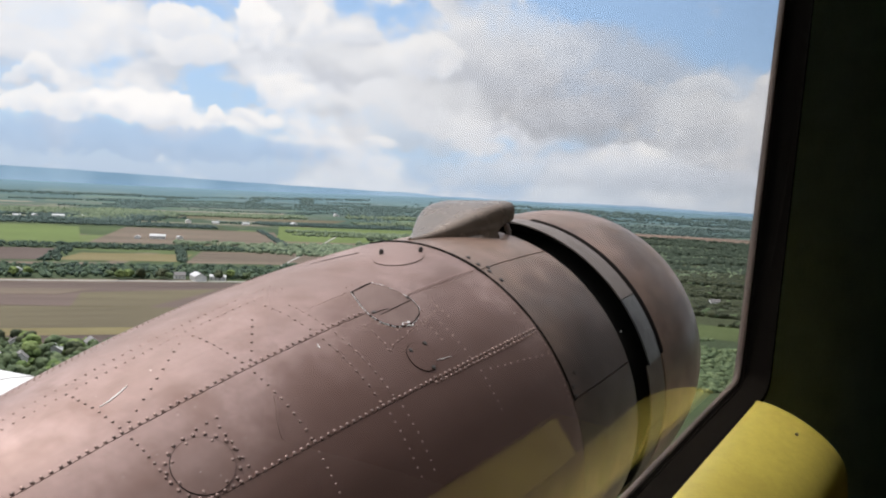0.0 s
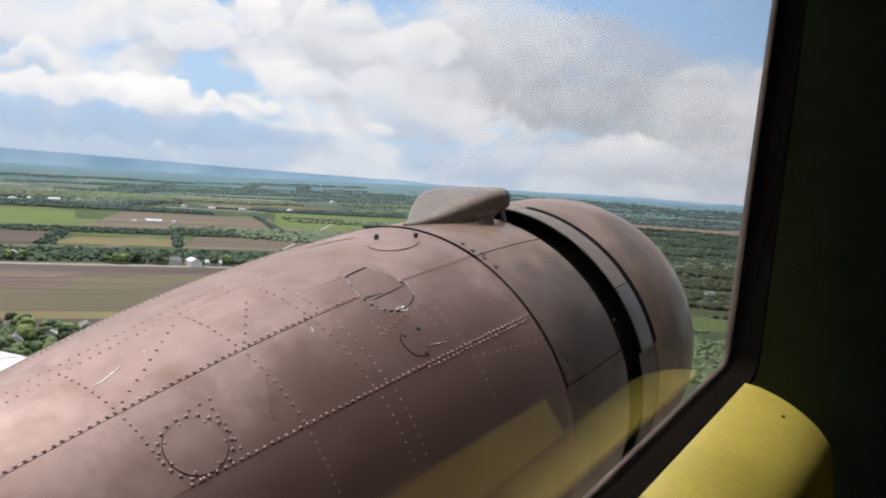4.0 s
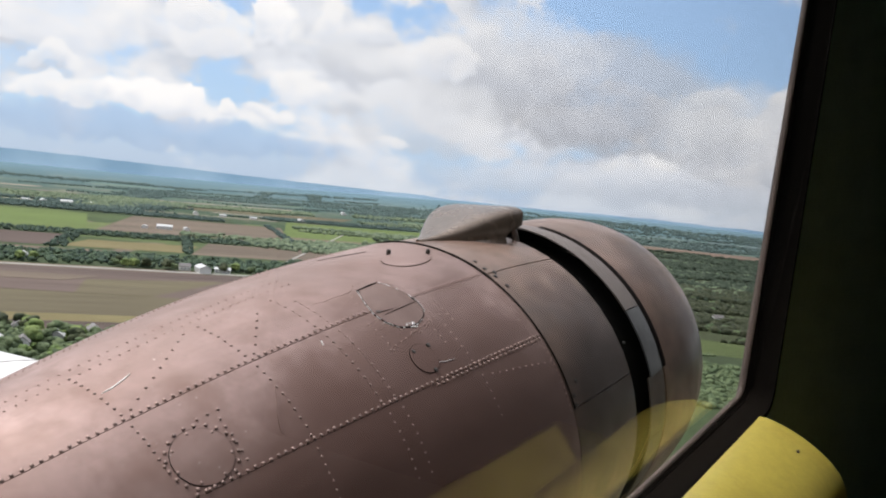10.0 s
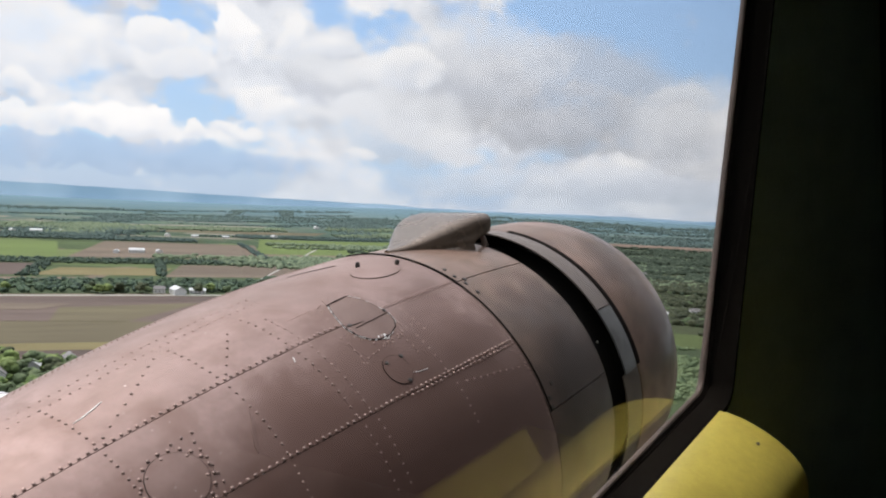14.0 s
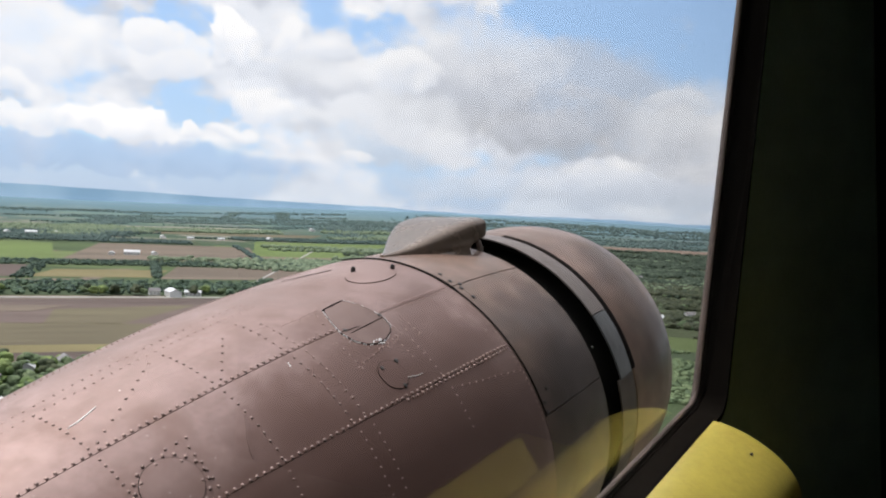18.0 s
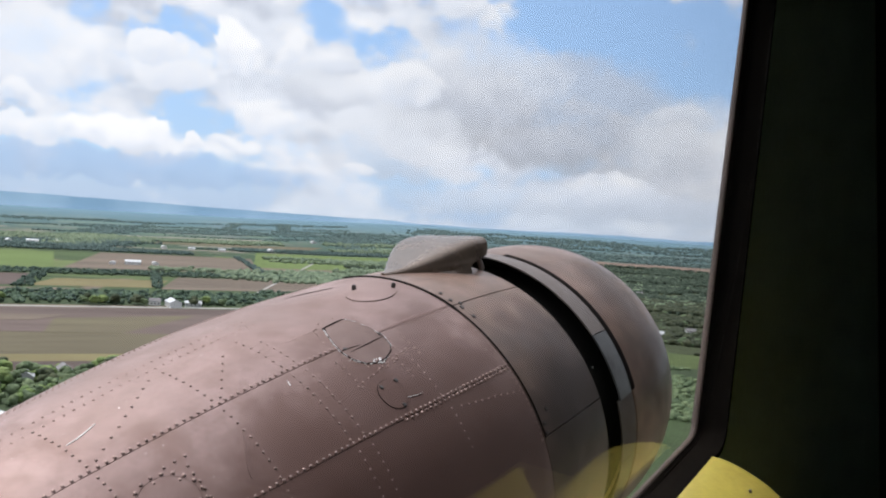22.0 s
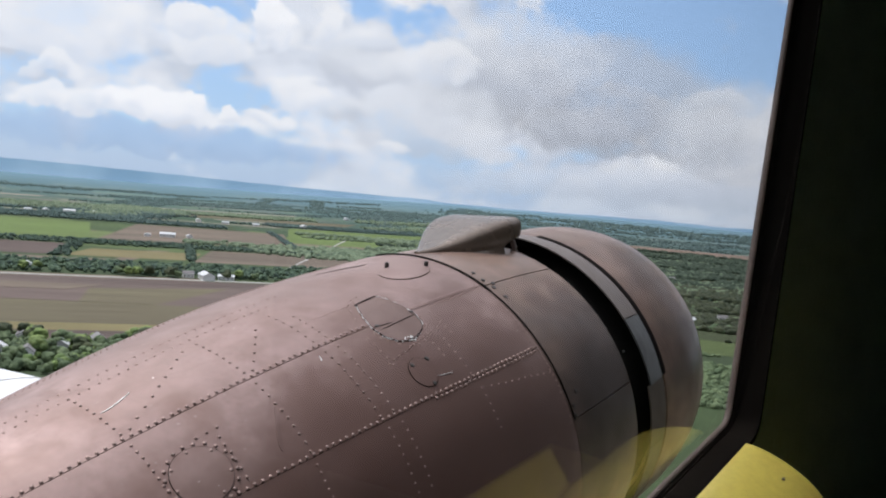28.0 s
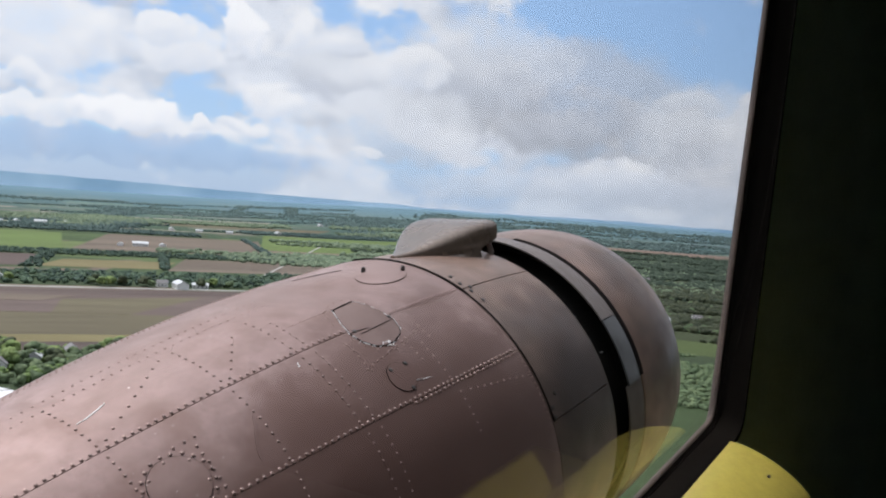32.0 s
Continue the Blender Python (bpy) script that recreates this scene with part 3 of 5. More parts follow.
shell(bm, [(X4 - 0.03, 0.688), (X4 + 0.01, 0.688)], 0, 360, 96, 0.03, full=True)
part("hinge_ring", bm, SEAM, nacelle)
# thin raised dark band that paints in the shadow along the upper flaps' hinge
bm = bmesh.new()
shell(bm, [(X4 - 0.034, 0.7135), (X4 - 0.006, 0.7160), (X4 + 0.012, 0.7080)], 99, 168, 40, 0.004)
part("hinge_strip", bm, SEAM, nacelle)


# air scoop on top of the cowl
def scoop_sections(n):
    rows = []
    for i in range(n + 1):
        u = i / n
        x = 3.130 + (3.605 - 3.130) * u
        w = 0.012 + 0.190 * math.sin(min(1, u * 1.05) * math.pi / 2) ** 1.15
        h = 0.008 + 0.108 * math.sin(min(1, u * 1.06) * math.pi / 2) ** 1.75
        rows.append((x, w, h))
    return rows


def scoop_point(x, w, h, s):
    """s runs from -1 (inboard foot) over the crest to 1 (outboard foot)."""
    a = math.pi / 2 * s
    f = min(1.0, max(0.0, (x - 3.13) / 0.475))
    k = 3.3 + 5.2 * f
    cy = math.copysign(abs(math.sin(a)) ** (2 / k), s)
    cz = abs(math.cos(a)) ** (2 / k)
    y = w * cy * (1 + (0.04 - 0.16 * f * f) * (1 - cz) ** 1.5) + math.copysign(0.022, s) * max(0.0, 1 - cz / 0.16) ** 2
    base = math.sqrt(max(0.02, cowl_radius(min(x, X2)) ** 2 - min(y * y, 0.3))) - 0.012
    top = cowl_radius(min(x, X2)) + h
    cut = min(1.0, max(0.0, (0.52 - cz) / 0.17))
    return Vector((x - 0.024 * f ** 4 * (1 - cz) - 0.115 * f ** 4 * cut * cut * (3 - 2 * cut), y, base + (top - base) * cz))


def scoop_stations(n):
    """Even steps along the rounded cross-section, from foot to foot."""
    fine = [-1 + 2 * k / 600 for k in range(601)]
    pts = [scoop_point(3.45, 0.20, 0.11, s) for s in fine]
    run = [0.0]
    for a, b in zip(pts, pts[1:]):
        run.append(run[-1] + (b - a).length)
    return [fine[min(range(601), key=lambda i: abs(run[i] - run[-1] * k / n))] for k in range(n + 1)]


scoop = part("air_scoop", bmesh.new(), SCOOP, nacelle, "rounded olive carburettor air scoop with open front")
bm = bmesh.new()
secs = scoop_sections(26)
NS = 60
AROUND = scoop_stations(NS)
outer = [[bm.verts.new(scoop_point(x, w, h, q)) for q in AROUND] for x, w, h in secs]
grid_faces(bm, outer)
inner = [[bm.verts.new(scoop_point(x, w - 0.014, h - 0.012, q)) for q in AROUND] for x, w, h in secs[8:]]
grid_faces(bm, inner)
for k in range(NS):
    bm.faces.new((outer[-1][k], outer[-1][k + 1], inner[-1][k + 1], inner[-1][k]))
bm.faces.new(outer[0])
old = scoop.data
scoop.data = finish(bm, "air_scoop", SCOOP)
bpy.data.meshes.remove(old)
bm = bmesh.new()
x, w, h = secs[9]
bm.faces.new([bm.verts.new(scoop_point(x, w - 0.013, h - 0.011, q)) for q in AROUND])
bmesh.ops.solidify(bm, geom=bm.faces, thickness=0.01)
part("scoop_duct", bm, GAP_BLACK, scoop)
# curved bracket that holds up the scoop's front lip
bm = bmesh.new()
rows = []
for i in range(11):
    u = i / 10
    c = Vector((3.492 + 0.086 * math.sin(u * math.pi / 2), -0.172, 0.780 - 0.088 * (1 - math.cos(u * math.pi / 2)) ** 0.9))
    g = (0.0075 + 0.0035 * u)
    rows.append([bm.verts.new(c + Vector((g * 1.5 * math.cos(a) * (0.4 + 0.6 * u), 0.012 * math.sin(a), g * math.cos(a) * (1 - u)))) for a in steps(0, 2 * math.pi, 8)[:-1]])
grid_faces(bm, rows, close_v=True)
bm.faces.new(rows[0])
bm.faces.new(rows[-1])
part("scoop_bracket", bm, FLAP, scoop, "grey metal bracket")


# raised covers and their dark outlines, laid on the curved skin
def on_skin(sx, deg, a, b, lift):
    x = X1 + sx + a
    r = radius(x)
    return at(x, deg + math.degrees(b / r), r + lift)


def cover(name, sx, deg, outline, mat, lift, label="", gap=0.0026, rim=SEAM):
    """outline: list of (a, b) metres along the nacelle and round it."""
    made = None
    for grow, up, m, nm in ((0.0, lift, mat, name), (gap, lift * 0.5, rim, "cover_edge")):
        bm = bmesh.new()
        ca = sum(p[0] for p in outline) / len(outline)
        cb = sum(p[1] for p in outline) / len(outline)
        loops = []
        for k in (1.0, 0.75, 0.5, 0.25):
            loop = []
            for a, b in outline:
                da, db = a - ca, b - cb
                ln = math.hypot(da, db)
                f = k * (1 + grow / ln)
                loop.append(bm.verts.new(on_skin(sx, deg, ca + da * f, cb + db * f, up)))
            loops.append(loop)
        skirt = [bm.verts.new(on_skin(sx, deg, ca + (a - ca) * (1 + grow / math.hypot(a - ca, b - cb)), cb + (b - cb) * (1 + grow / math.hypot(a - ca, b - cb)), -0.003)) for a, b in outline]
        grid_faces(bm, [skirt] + loops, close_v=True)
        mid = bm.verts.new(on_skin(sx, deg, ca, cb, up))
        n = len(outline)
        for i in range(n):
            bm.faces.new((loops[-1][i], loops[-1][(i + 1) % n], mid))
        ob = part(nm, bm, m, nacelle if made is None else made, label if m is mat else "")
        made = made or ob
    return made


def ellipse(ra, rb, n=40, turn=0.0):
    return [(ra * math.cos(t + turn), rb * math.sin(t + turn)) for t in steps(0, 2 * math.pi, n)[:-1]]


cover("round_cover", -1.437, 134.6, ellipse(0.083, 0.079), SKIN, 0.0016, "round brown inspection cover", gap=0.0016)
cover("oval_cover", -0.190, 102.2, ellipse(0.122, 0.066), SKIN, 0.0020, "oval brown access cover", gap=0.0015)
dshape = [(-0.051, -0.077), (0.0, -0.081), (0.058, -0.085), (0.080, -0.045), (0.092, 0.0), (0.100, 0.055), (0.088, 0.097), (0.064, 0.120), (0.018, 0.137), (-0.032, 0.139),
          (-0.066, 0.126), (-0.096, 0.092), (-0.104, 0.048), (-0.090, -0.002), (-0.068, -0.046)]
cover("filler_hatch", -0.530, 116.0, dshape, HATCH, 0.0016, "worn D-shaped filler hatch with chipped pale edges", gap=0.0036)
cover("small_round_cover", -0.604, 135.8, ellipse(0.053, 0.053), SKIN, 0.0012, "small round brown cover", gap=0.0015)


# strips on the skin: hatch hinge line, scratches, paint chips, one painted glint
def strip(name, pts, width, mat, lift=0.0032, label=""):
    bm = bmesh.new()
    rows = []
    for i, (sx, deg) in enumerate(pts):
        p = at(X1 + sx, deg, radius(X1 + sx) + lift)
        q0 = pts[min(i + 1, len(pts) - 1)]
        q1 = pts[max(i - 1, 0)]
        t = (at(X1 + q0[0], q0[1]) - at(X1 + q1[0], q1[1])).normalized()
        nrm = Vector((0, p.y, p.z)).normalized()
        side = t.cross(nrm) * width * (0.5 if 0 < i < len(pts) - 1 else 0.2)
        rows.append([bm.verts.new(p - side), bm.verts.new(p + side), bm.verts.new(p + side - nrm * 0.005), bm.verts.new(p - side - nrm * 0.005)])
    grid_faces(bm, rows, close_v=True)
    bm.faces.new(rows[0])
    bm.faces.new(rows[-1])
    return part(name, bm, mat, nacelle, label)


strip("hinge_line", [(-0.632, 119.6), (-0.60, 119.8), (-0.55, 120.1)], 0.0022, SEAM)
strip("hinge_line", [(-0.605, 121.0), (-0.52, 120.7), (-0.431, 120.3)], 0.0030, SEAM)
strip("hinge_line", [(-0.586, 110.2), (-0.53, 109.8), (-0.474, 109.5)], 0.0075, SEAM)
strip("hinge_line", [(-0.583, 110.0), (-0.586, 111.0)], 0.012, SEAM)
strip("scratch", [(-1.523, 107.7), (-1.493, 107.5), (-1.464, 106.9), (-1.442, 106.4), (-1.42, 105.8)], 0.0030, CHIP, 0.001, "long pale scratch in the paint")
# pale strip painting in the glint at the scoop's rear foot
strip("scratch", [(0.17, 87.6), (0.19, 87.1), (0.215, 86.4)], 0.010, CHIP, 0.006, "pale painted glint at the foot of the air scoop")
strip("scratch", [(-0.565, 138.0), (-0.53, 138.6), (-0.49, 138.9)], 0.0016, CHIP, 0.001, "thin pale scratch")
strip("paint_chip", [(-0.892, 121.0), (-0.899, 122.4)], 0.006, CHIP, 0.001, "small pale paint chip")
strip("skin_crease", [(-1.146, 128.5), (-1.160, 131.0), (-1.182, 133.5), (-1.198, 136.0), (-1.209, 138.0)], 0.013, SKIN, 0.0016, "shallow crease in the brown skin")
strip("seam_strip", [(-0.42, 85.5), (-0.32, 87.6), (-0.22, 90.0)], 0.005, SEAM, 0.001)
strip("joint_gap", [(0.004, d) for d in steps(80, 122, 22)], 0.010, SEAM, 0.0050, "open dark joint between skin and cowl")
strip("joint_gap", [(0.004, d) for d in steps(121.5, 164, 22)], 0.0035, SEAM, 0.0040)
rng = random.Random(5)
for k in range(10):
    sx, dg = -0.548 + rng.uniform(-0.022, 0.018), 126.6 + rng.uniform(-0.7, 0.7)
    strip("paint_chip", [(sx, dg), (sx + rng.uniform(-0.006, 0.010), dg + rng.uniform(-0.5, 0.5))], rng.uniform(0.006, 0.013), CHIP, 0.0018)
for k in range(len(dshape)):
    (a0, b0), (a1, b1) = dshape[k], dshape[(k + 1) % len(dshape)]
    for j in range(3):
        if b0 < -0.07 and b1 < -0.07 or rng.random() < 0.25:
            continue
        u0 = (j + rng.uniform(0.0, 0.3)) / 3
        u1 = u0 + rng.uniform(0.12, 0.30)
        ends = []
        for u in (u0, u1):
            a, b = (a0 + (a1 - a0) * u) * 1.035, (b0 + (b1 - b0) * u) * 1.035
            ends.append((-0.530 + a, 116.0 + math.degrees(b / 0.75)))
        strip("paint_chip", ends, rng.uniform(0.0025, 0.005), CHIP, 0.0017)

# bolts
def stud(name, sx, deg, r, h, mat, rad=None):
    bm = bmesh.new()
    p = at(X1 + sx, deg, rad)
    nrm = Vector((0, p.y, p.z)).normalized()
    m4 = nrm.to_track_quat("Z", "Y").to_matrix().to_4x4()
    rows = [[bm.verts.new(p + m4.to_3x3() @ Vector((rr * math.cos(a), rr * math.sin(a), zz))) for a in steps(0, 2 * math.pi, 10)[:-1]]
            for rr, zz in ((r, -0.002), (r, h * 0.7), (r * 0.6, h))]
    grid_faces(bm, rows, close_v=True)
    bm.faces.new(rows[-1])
    bm.faces.new(rows[0])
    part(name, bm, mat, nacelle)


for sx, dg in ((-0.205, 96.8), (-0.075, 102.9)):
    stud("cover_latch", sx, dg, 0.0085, 0.019, BOLT)
for sx, dg in ((0.065, 112.2), (0.054, 116.3), (0.078, 118.7), (0.057, 120.3), (0.058, 124.7), (0.081, 157.5), (0.035, 160.7), (0.03, 163.3)):
    stud("cowl_bolt", sx, dg, 0.009, 0.004, BOLT, cowl_radius(X1 + sx))
for sx, dg in ((-0.612, 119.4), (-0.432, 119.2), (-0.627, 133.2), (-0.553, 133.1), (-0.594, 139.5)):
    stud("cover_latch", sx, dg, 0.008, 0.004, BOLT)

# small grey flecks in the gap behind the flaps
for dg, rr, r in ((140.0, 0.668, 0.004), (154.8, 0.690, 0.0055), (128.5, 0.664, 0.003)):
    stud("gap_bolt", 0.61, dg, r, 0.006, FLAP_METAL, rr)

# ---- outer wing beyond the nacelle ----
wing = thing("wing", "white-painted outer wing with rounded leading edge", "aircraft wing")
bm = bmesh.new()
rows = []
for y, x0, z0, chord, thick in ((0.30, 2.14, 0.35, 2.6, 0.40), (3.5, 2.02, 0.442, 2.2, 0.34), (7.5, 1.70, 0.575, 1.5, 0.20)):
    loop = []
    for k in range(40):
        a = 2 * math.pi * k / 40
        u = (1 - math.cos(a)) / 2
        t = 2.6 * (0.2969 * math.sqrt(u) - 0.126 * u - 0.3516 * u * u + 0.2843 * u ** 3 - 0.1036 * u ** 4)
        loop.append(bm.verts.new((x0 - chord * u, y, z0 + thick * t * (1 if a < math.pi else -0.8))))
    rows.append(loop)
grid_faces(bm, rows, close_v=True)
bm.faces.new(rows[0])
bm.faces.new(rows[-1])
part("wing_skin", bm, WHITE, wing)


def wing_seam(x0, z0, chord, thick, y, width):
    """A thin dark joint over the wing's upper skin at one span."""
    bm = bmesh.new()
    rows = []
    for k in range(14):
        u = 0.002 + 0.5 * (k / 13) ** 1.6
        t = 2.6 * (0.2969 * math.sqrt(u) - 0.126 * u - 0.3516 * u * u + 0.2843 * u ** 3 - 0.1036 * u ** 4)
        p = Vector((x0 - chord * u, y, z0 + thick * t))
        rows.append([bm.verts.new(p + Vector((0, dy, dz))) for dy, dz in ((-width, -0.004), (-width, 0.0012), (width, 0.0012), (width, -0.004))])
    grid_faces(bm, rows, close_v=True)
    bm.faces.new(rows[0])
    bm.faces.new(rows[-1])
    part("skin_joint", bm, FLAP, wing, smooth=False)


for y in (0.62, 0.95, 1.40, 2.05):
    f = (y - 0.30) / 3.2
    wing_seam(2.14 - 0.12 * f, 0.35 + 0.092 * f, 2.6 - 0.4 * f, 0.40 - 0.06 * f, y, 0.0035)
# unseen inner wing, added to block light bounced from the ground
bm = bmesh.new()
rows = []
for y in (-2.0, 0.0):
    loop = []
    for k in range(32):
        a = 2 * math.pi * k / 32
        u = (1 - math.cos(a)) / 2
        t = 2.6 * (0.2969 * math.sqrt(u) - 0.126 * u - 0.3516 * u * u + 0.2843 * u ** 3 - 0.1036 * u ** 4)
        loop.append(bm.verts.new((2.2 - 3.4 * u, y, -0.32 + 0.36 * t * (1 if a < math.pi else -0.8))))
    rows.append(loop)
grid_faces(bm, rows, close_v=True)
bm.faces.new(rows[0])
bm.faces.new(rows[-1])
part("wing_root", bm, FUSELAGE, wing, "dark olive inner wing panel, unseen, blocking ground light")

# ---- fuselage side, window ----
Y_OUT, Y_IN = -2.010, -2.050
WIN = [(-0.12, 0.954), (1.051, 1.027), (1.313, 1.565), (-0.12, 1.565)]   # the opening's corners in x, z


def rounded(corners, r, n=6):
    out = []
    m = len(corners)
    for i in range(m):
        p, a, b = Vector(corners[i]), Vector(corners[i - 1]), Vector(corners[(i + 1) % m])
        da, db = (a - p).normalized(), (b - p).normalized()
        for k in range(n + 1):
            u = k / n
            q0, q1 = p + da * r, p + db * r
            out.append(q0 * (1 - u) ** 2 + p * 2 * u * (1 - u) + q1 * u ** 2)
    return out


def grown(loop, d):
    out = []
    n = len(loop)
    for i in range(n):
        a, b = loop[i - 1], loop[(i + 1) % n]
        t = (b - a).normalized()
        out.append(loop[i] + Vector((t.y, -t.x)) * d)
    return out


OPEN = rounded(WIN, 0.013)


def sweep(name, profile, mat, parent, label=""):
    """profile: closed list of (outward, y) round the opening."""
    bm = bmesh.new()
    rows = [[bm.verts.new((p.x, y, p.y)) for p in grown(OPEN, d)] for d, y in profile]
    grid_faces(bm, rows, close_u=True, close_v=True)
    return part(name, bm, mat, parent, label)


window = tagged(new("window_1"), "fixed aircraft side window with dark rubber seal", "window", "", "structure")
window.matrix_basis = AIR
bm = bmesh.new()
faces = []
for h in (-0.002, 0.002):
    rows = []
    for i in range(13):
        row = []
        for j in range(15):
            x = -0.145 + (1.055 + 0.268 * i / 12 + 0.145) * j / 14
            z = 0.930 + 0.065 * (x + 0.12) + (1.590 - 0.930 - 0.065 * (x + 0.12)) * i / 12
            row.append(bm.verts.new((x, -2.028 + h - 0.13 * (z - 1.03) + 0.16 * (z - 1.03) ** 2, z)))
        rows.append(row)
    grid_faces(bm, rows)
    faces.append(rows)
clear = len(bm.faces)
rim = [[r[0] for r in rows] + rows[-1][1:] + [r[-1] for r in rows[-2::-1]] + rows[0][-2:0:-1] for rows in faces]
grid_faces(bm, rim, close_v=True)
for k, fc in enumerate(bm.faces):
    fc.material_index = 0 if k < clear else 1
pane = part("pane", bm, GLASS, window, "clear pane reflecting the sill")
pane.data.materials.append(SEAL_AND_SHADE)
pane.visible_shadow = False


sweep("window_surround", [(0.006, -2.0175), (0.006, -2.0150), (0.009, -2.0118), (0.030, -2.0090), (0.030, -2.0175)], RUBBER, window, "grey-brown outer window surround")
sweep("outer_seal", [(0.0, -2.0172), (0.0, -2.0195), (0.0012, -2.0212), (0.0038, -2.0212), (0.0055, -2.0172)], RUBBER, window, "worn grey-brown rubber seal")
sweep("seal_groove", [(0.0035, -2.018), (0.0035, -2.0208), (0.0075, -2.0222), (0.0075, -2.018)], SEAL_AND_SHADE, window)
sweep("inner_seal", [(0.0062, -2.0195), (0.0062, -2.0236), (0.0072, -2.0248), (0.0090, -2.0248), (0.0105, -2.0195)], SEAL_AND_SHADE, window)
sweep("window_flange", [(0.0088, -2.0195), (0.0088, -2.0245), (0.0105, -2.030), (0.0145, -2.0525), (0.0200, -2.0525), (0.0235, -2.0195)], SEAL_AND_SHADE, window, "window flange, black painting in the shadow beside the pane")


def wall_with_opening(name, y0, y1, grow, mat, label):
    bm = bmesh.new()
    hole = grown(OPEN, grow)
    box_c = [(-1.75, 0.15), (1.95, 0.15), (1.95, 2.15), (-1.75, 2.15)]
    n = len(hole) // 4
    for y in (y0, y1):
        a = [bm.verts.new((p.x, y, p.y)) for p in hole]
        c = [bm.verts.new((p[0], y, p[1])) for p in box_c]
        m = len(hole)
        for i in range(m):
            j = (i + 1) % m
            ci, cj = c[i // n], c[j // n]
            if ci is cj:
                bm.faces.new((a[i], a[j], ci))
            else:
                bm.faces.new((a[i], a[j], cj, ci))
    bm.verts.ensure_lookup_table()
    m = len(hole)
    va, vb = bm.verts[0:m], bm.verts[m + 4:2 * m + 4]
    for i in range(m):
        bm.faces.new((va[i], va[(i + 1) % m], vb[(i + 1) % m], vb[i]))
    return solid(name, bm, mat, label, "wall", "structure")


wall_with_opening("wall_outboard", Y_OUT, -2.029, 0.022, FUSELAGE, "dark olive-painted fuselage side around the window")
wall_with_opening("wall_lining", -2.031, Y_IN, 0.0195, CABIN, "dark green cabin side wall")

# unseen fuselage skin beyond the cabin, darkening the nacelle's reflections, and the closed cabin
for nm, b, mt, lb in (
        ("wall_fuselage_aft", (-6.0, -1.75, -2.06, Y_OUT, -0.6, 2.3), FUSELAGE, "dark olive-painted fuselage side aft of the cabin"),
        ("wall_fuselage_forward", (1.95, 8.5, -2.06, Y_OUT, -0.6, 2.3), FUSELAGE, "dark olive-painted fuselage side ahead of the cabin"),
        ("wall_fuselage_lower", (-1.75, 1.95, -2.06, Y_OUT, -0.6, 0.15), FUSELAGE, "dark olive-painted lower fuselage side"),
        ("wall_forward", (1.90, 1.95, -3.60, Y_IN, 0.15, 2.15), BULKHEAD, "unseen forward cabin bulkhead, blackened to darken the pane's reflection"),
        ("wall_aft", (-1.75, -1.70, -3.60, Y_IN, 0.15, 2.15), CABIN_DARK, "dark green aft cabin bulkhead"),
        ("wall_inboard", (-1.70, 1.90, -3.65, -3.60, 0.15, 2.15), CABIN_DARK, "dark green far cabin side"),
        ("ceiling", (-1.75, 1.95, -3.65, Y_OUT, 2.15, 2.20), CABIN_DARK, "dark green cabin ceiling"),
        ("floor", (-1.70, 1.90, -3.60, Y_IN, 0.15, 0.20), CABIN_DARK, "dark green cabin floor")):
    bm = bmesh.new()
    box(bm, *b)
    solid(nm, bm, mt, lb, "wall" if "wall" in nm else nm, "structure")

# rounded primer-painted sill under the window
bm = bmesh.new()
rows = []
pr = [(-2.0545, 0.800)]
for k in range(19):
    a = radians(90 * k / 18)
    pr.append((-2.0545 - 0.089 * math.sin(a), 1.0135 - 0.070 * (1 - math.cos(a)) ** 0.75))
pr += [(-2.1435, 0.80)]
for x in [-1.2] + steps(-0.4, 1.005, 10) + [1.017, 1.021]:
    k = 0.004 if x == 1.021 else 0.0
    rows.append([bm.verts.new((x, y + k, z - k + 0.065 * (x - 1.01) + 0.002)) for y, z in pr])
grid_faces(bm, rows, close_v=True)
bm.faces.new(rows[0])
bm.faces.new(rows[-1])
sill = solid("window_sill", bm, CHROMATE, "rounded yellow-green primer sill panel below the window", "sill", "structure", smooth=True)
bm = bmesh.new()
rows = [[bm.verts.new((0.987 + r * 1.5 * math.cos(a), -2.103 + r * math.sin(a), 0.9966 + dz)) for a in steps(0, 2 * math.pi, 8)[:-1]] for r, dz in ((0.0019, -0.004), (0.0017, 0.0006), (0.0008, 0.0010))]
grid_faces(bm, rows, close_v=True)
bm.faces.new(rows[0])
bm.faces.new(rows[-1])
part("paint_chip", bm, BOLT, sill, "small dark chip in the primer")
bm = bmesh.new()
rows = [[bm.verts.new((x, y, z)) for y, z in ((-2.255, 0.20), (-2.255, 0.792), (-2.261, 0.800), (-2.359, 0.800), (-2.365, 0.792), (-2.365, 0.20))] for x in (0.50, 1.272)]
grid_faces(bm, rows, close_v=True)
bm.faces.new(rows[0])
bm.faces.new(rows[1])
solid("cabin_ledge", bm, CHROMATE, "yellow-green primer ledge on the cabin floor", "ledge", "structure")

# ---- landscape ----
VIEW = radians(50.0)
DIRV, DIRU = Vector((math.cos(VIEW), math.sin(VIEW))), Vector((math.sin(VIEW), -math.cos(VIEW)))


def land(u, w):
    """u to the side, w away, in the grain of the fields."""
    p = DIRU * u + DIRV * (w + 0.25 * u)
    return p.x, p.y


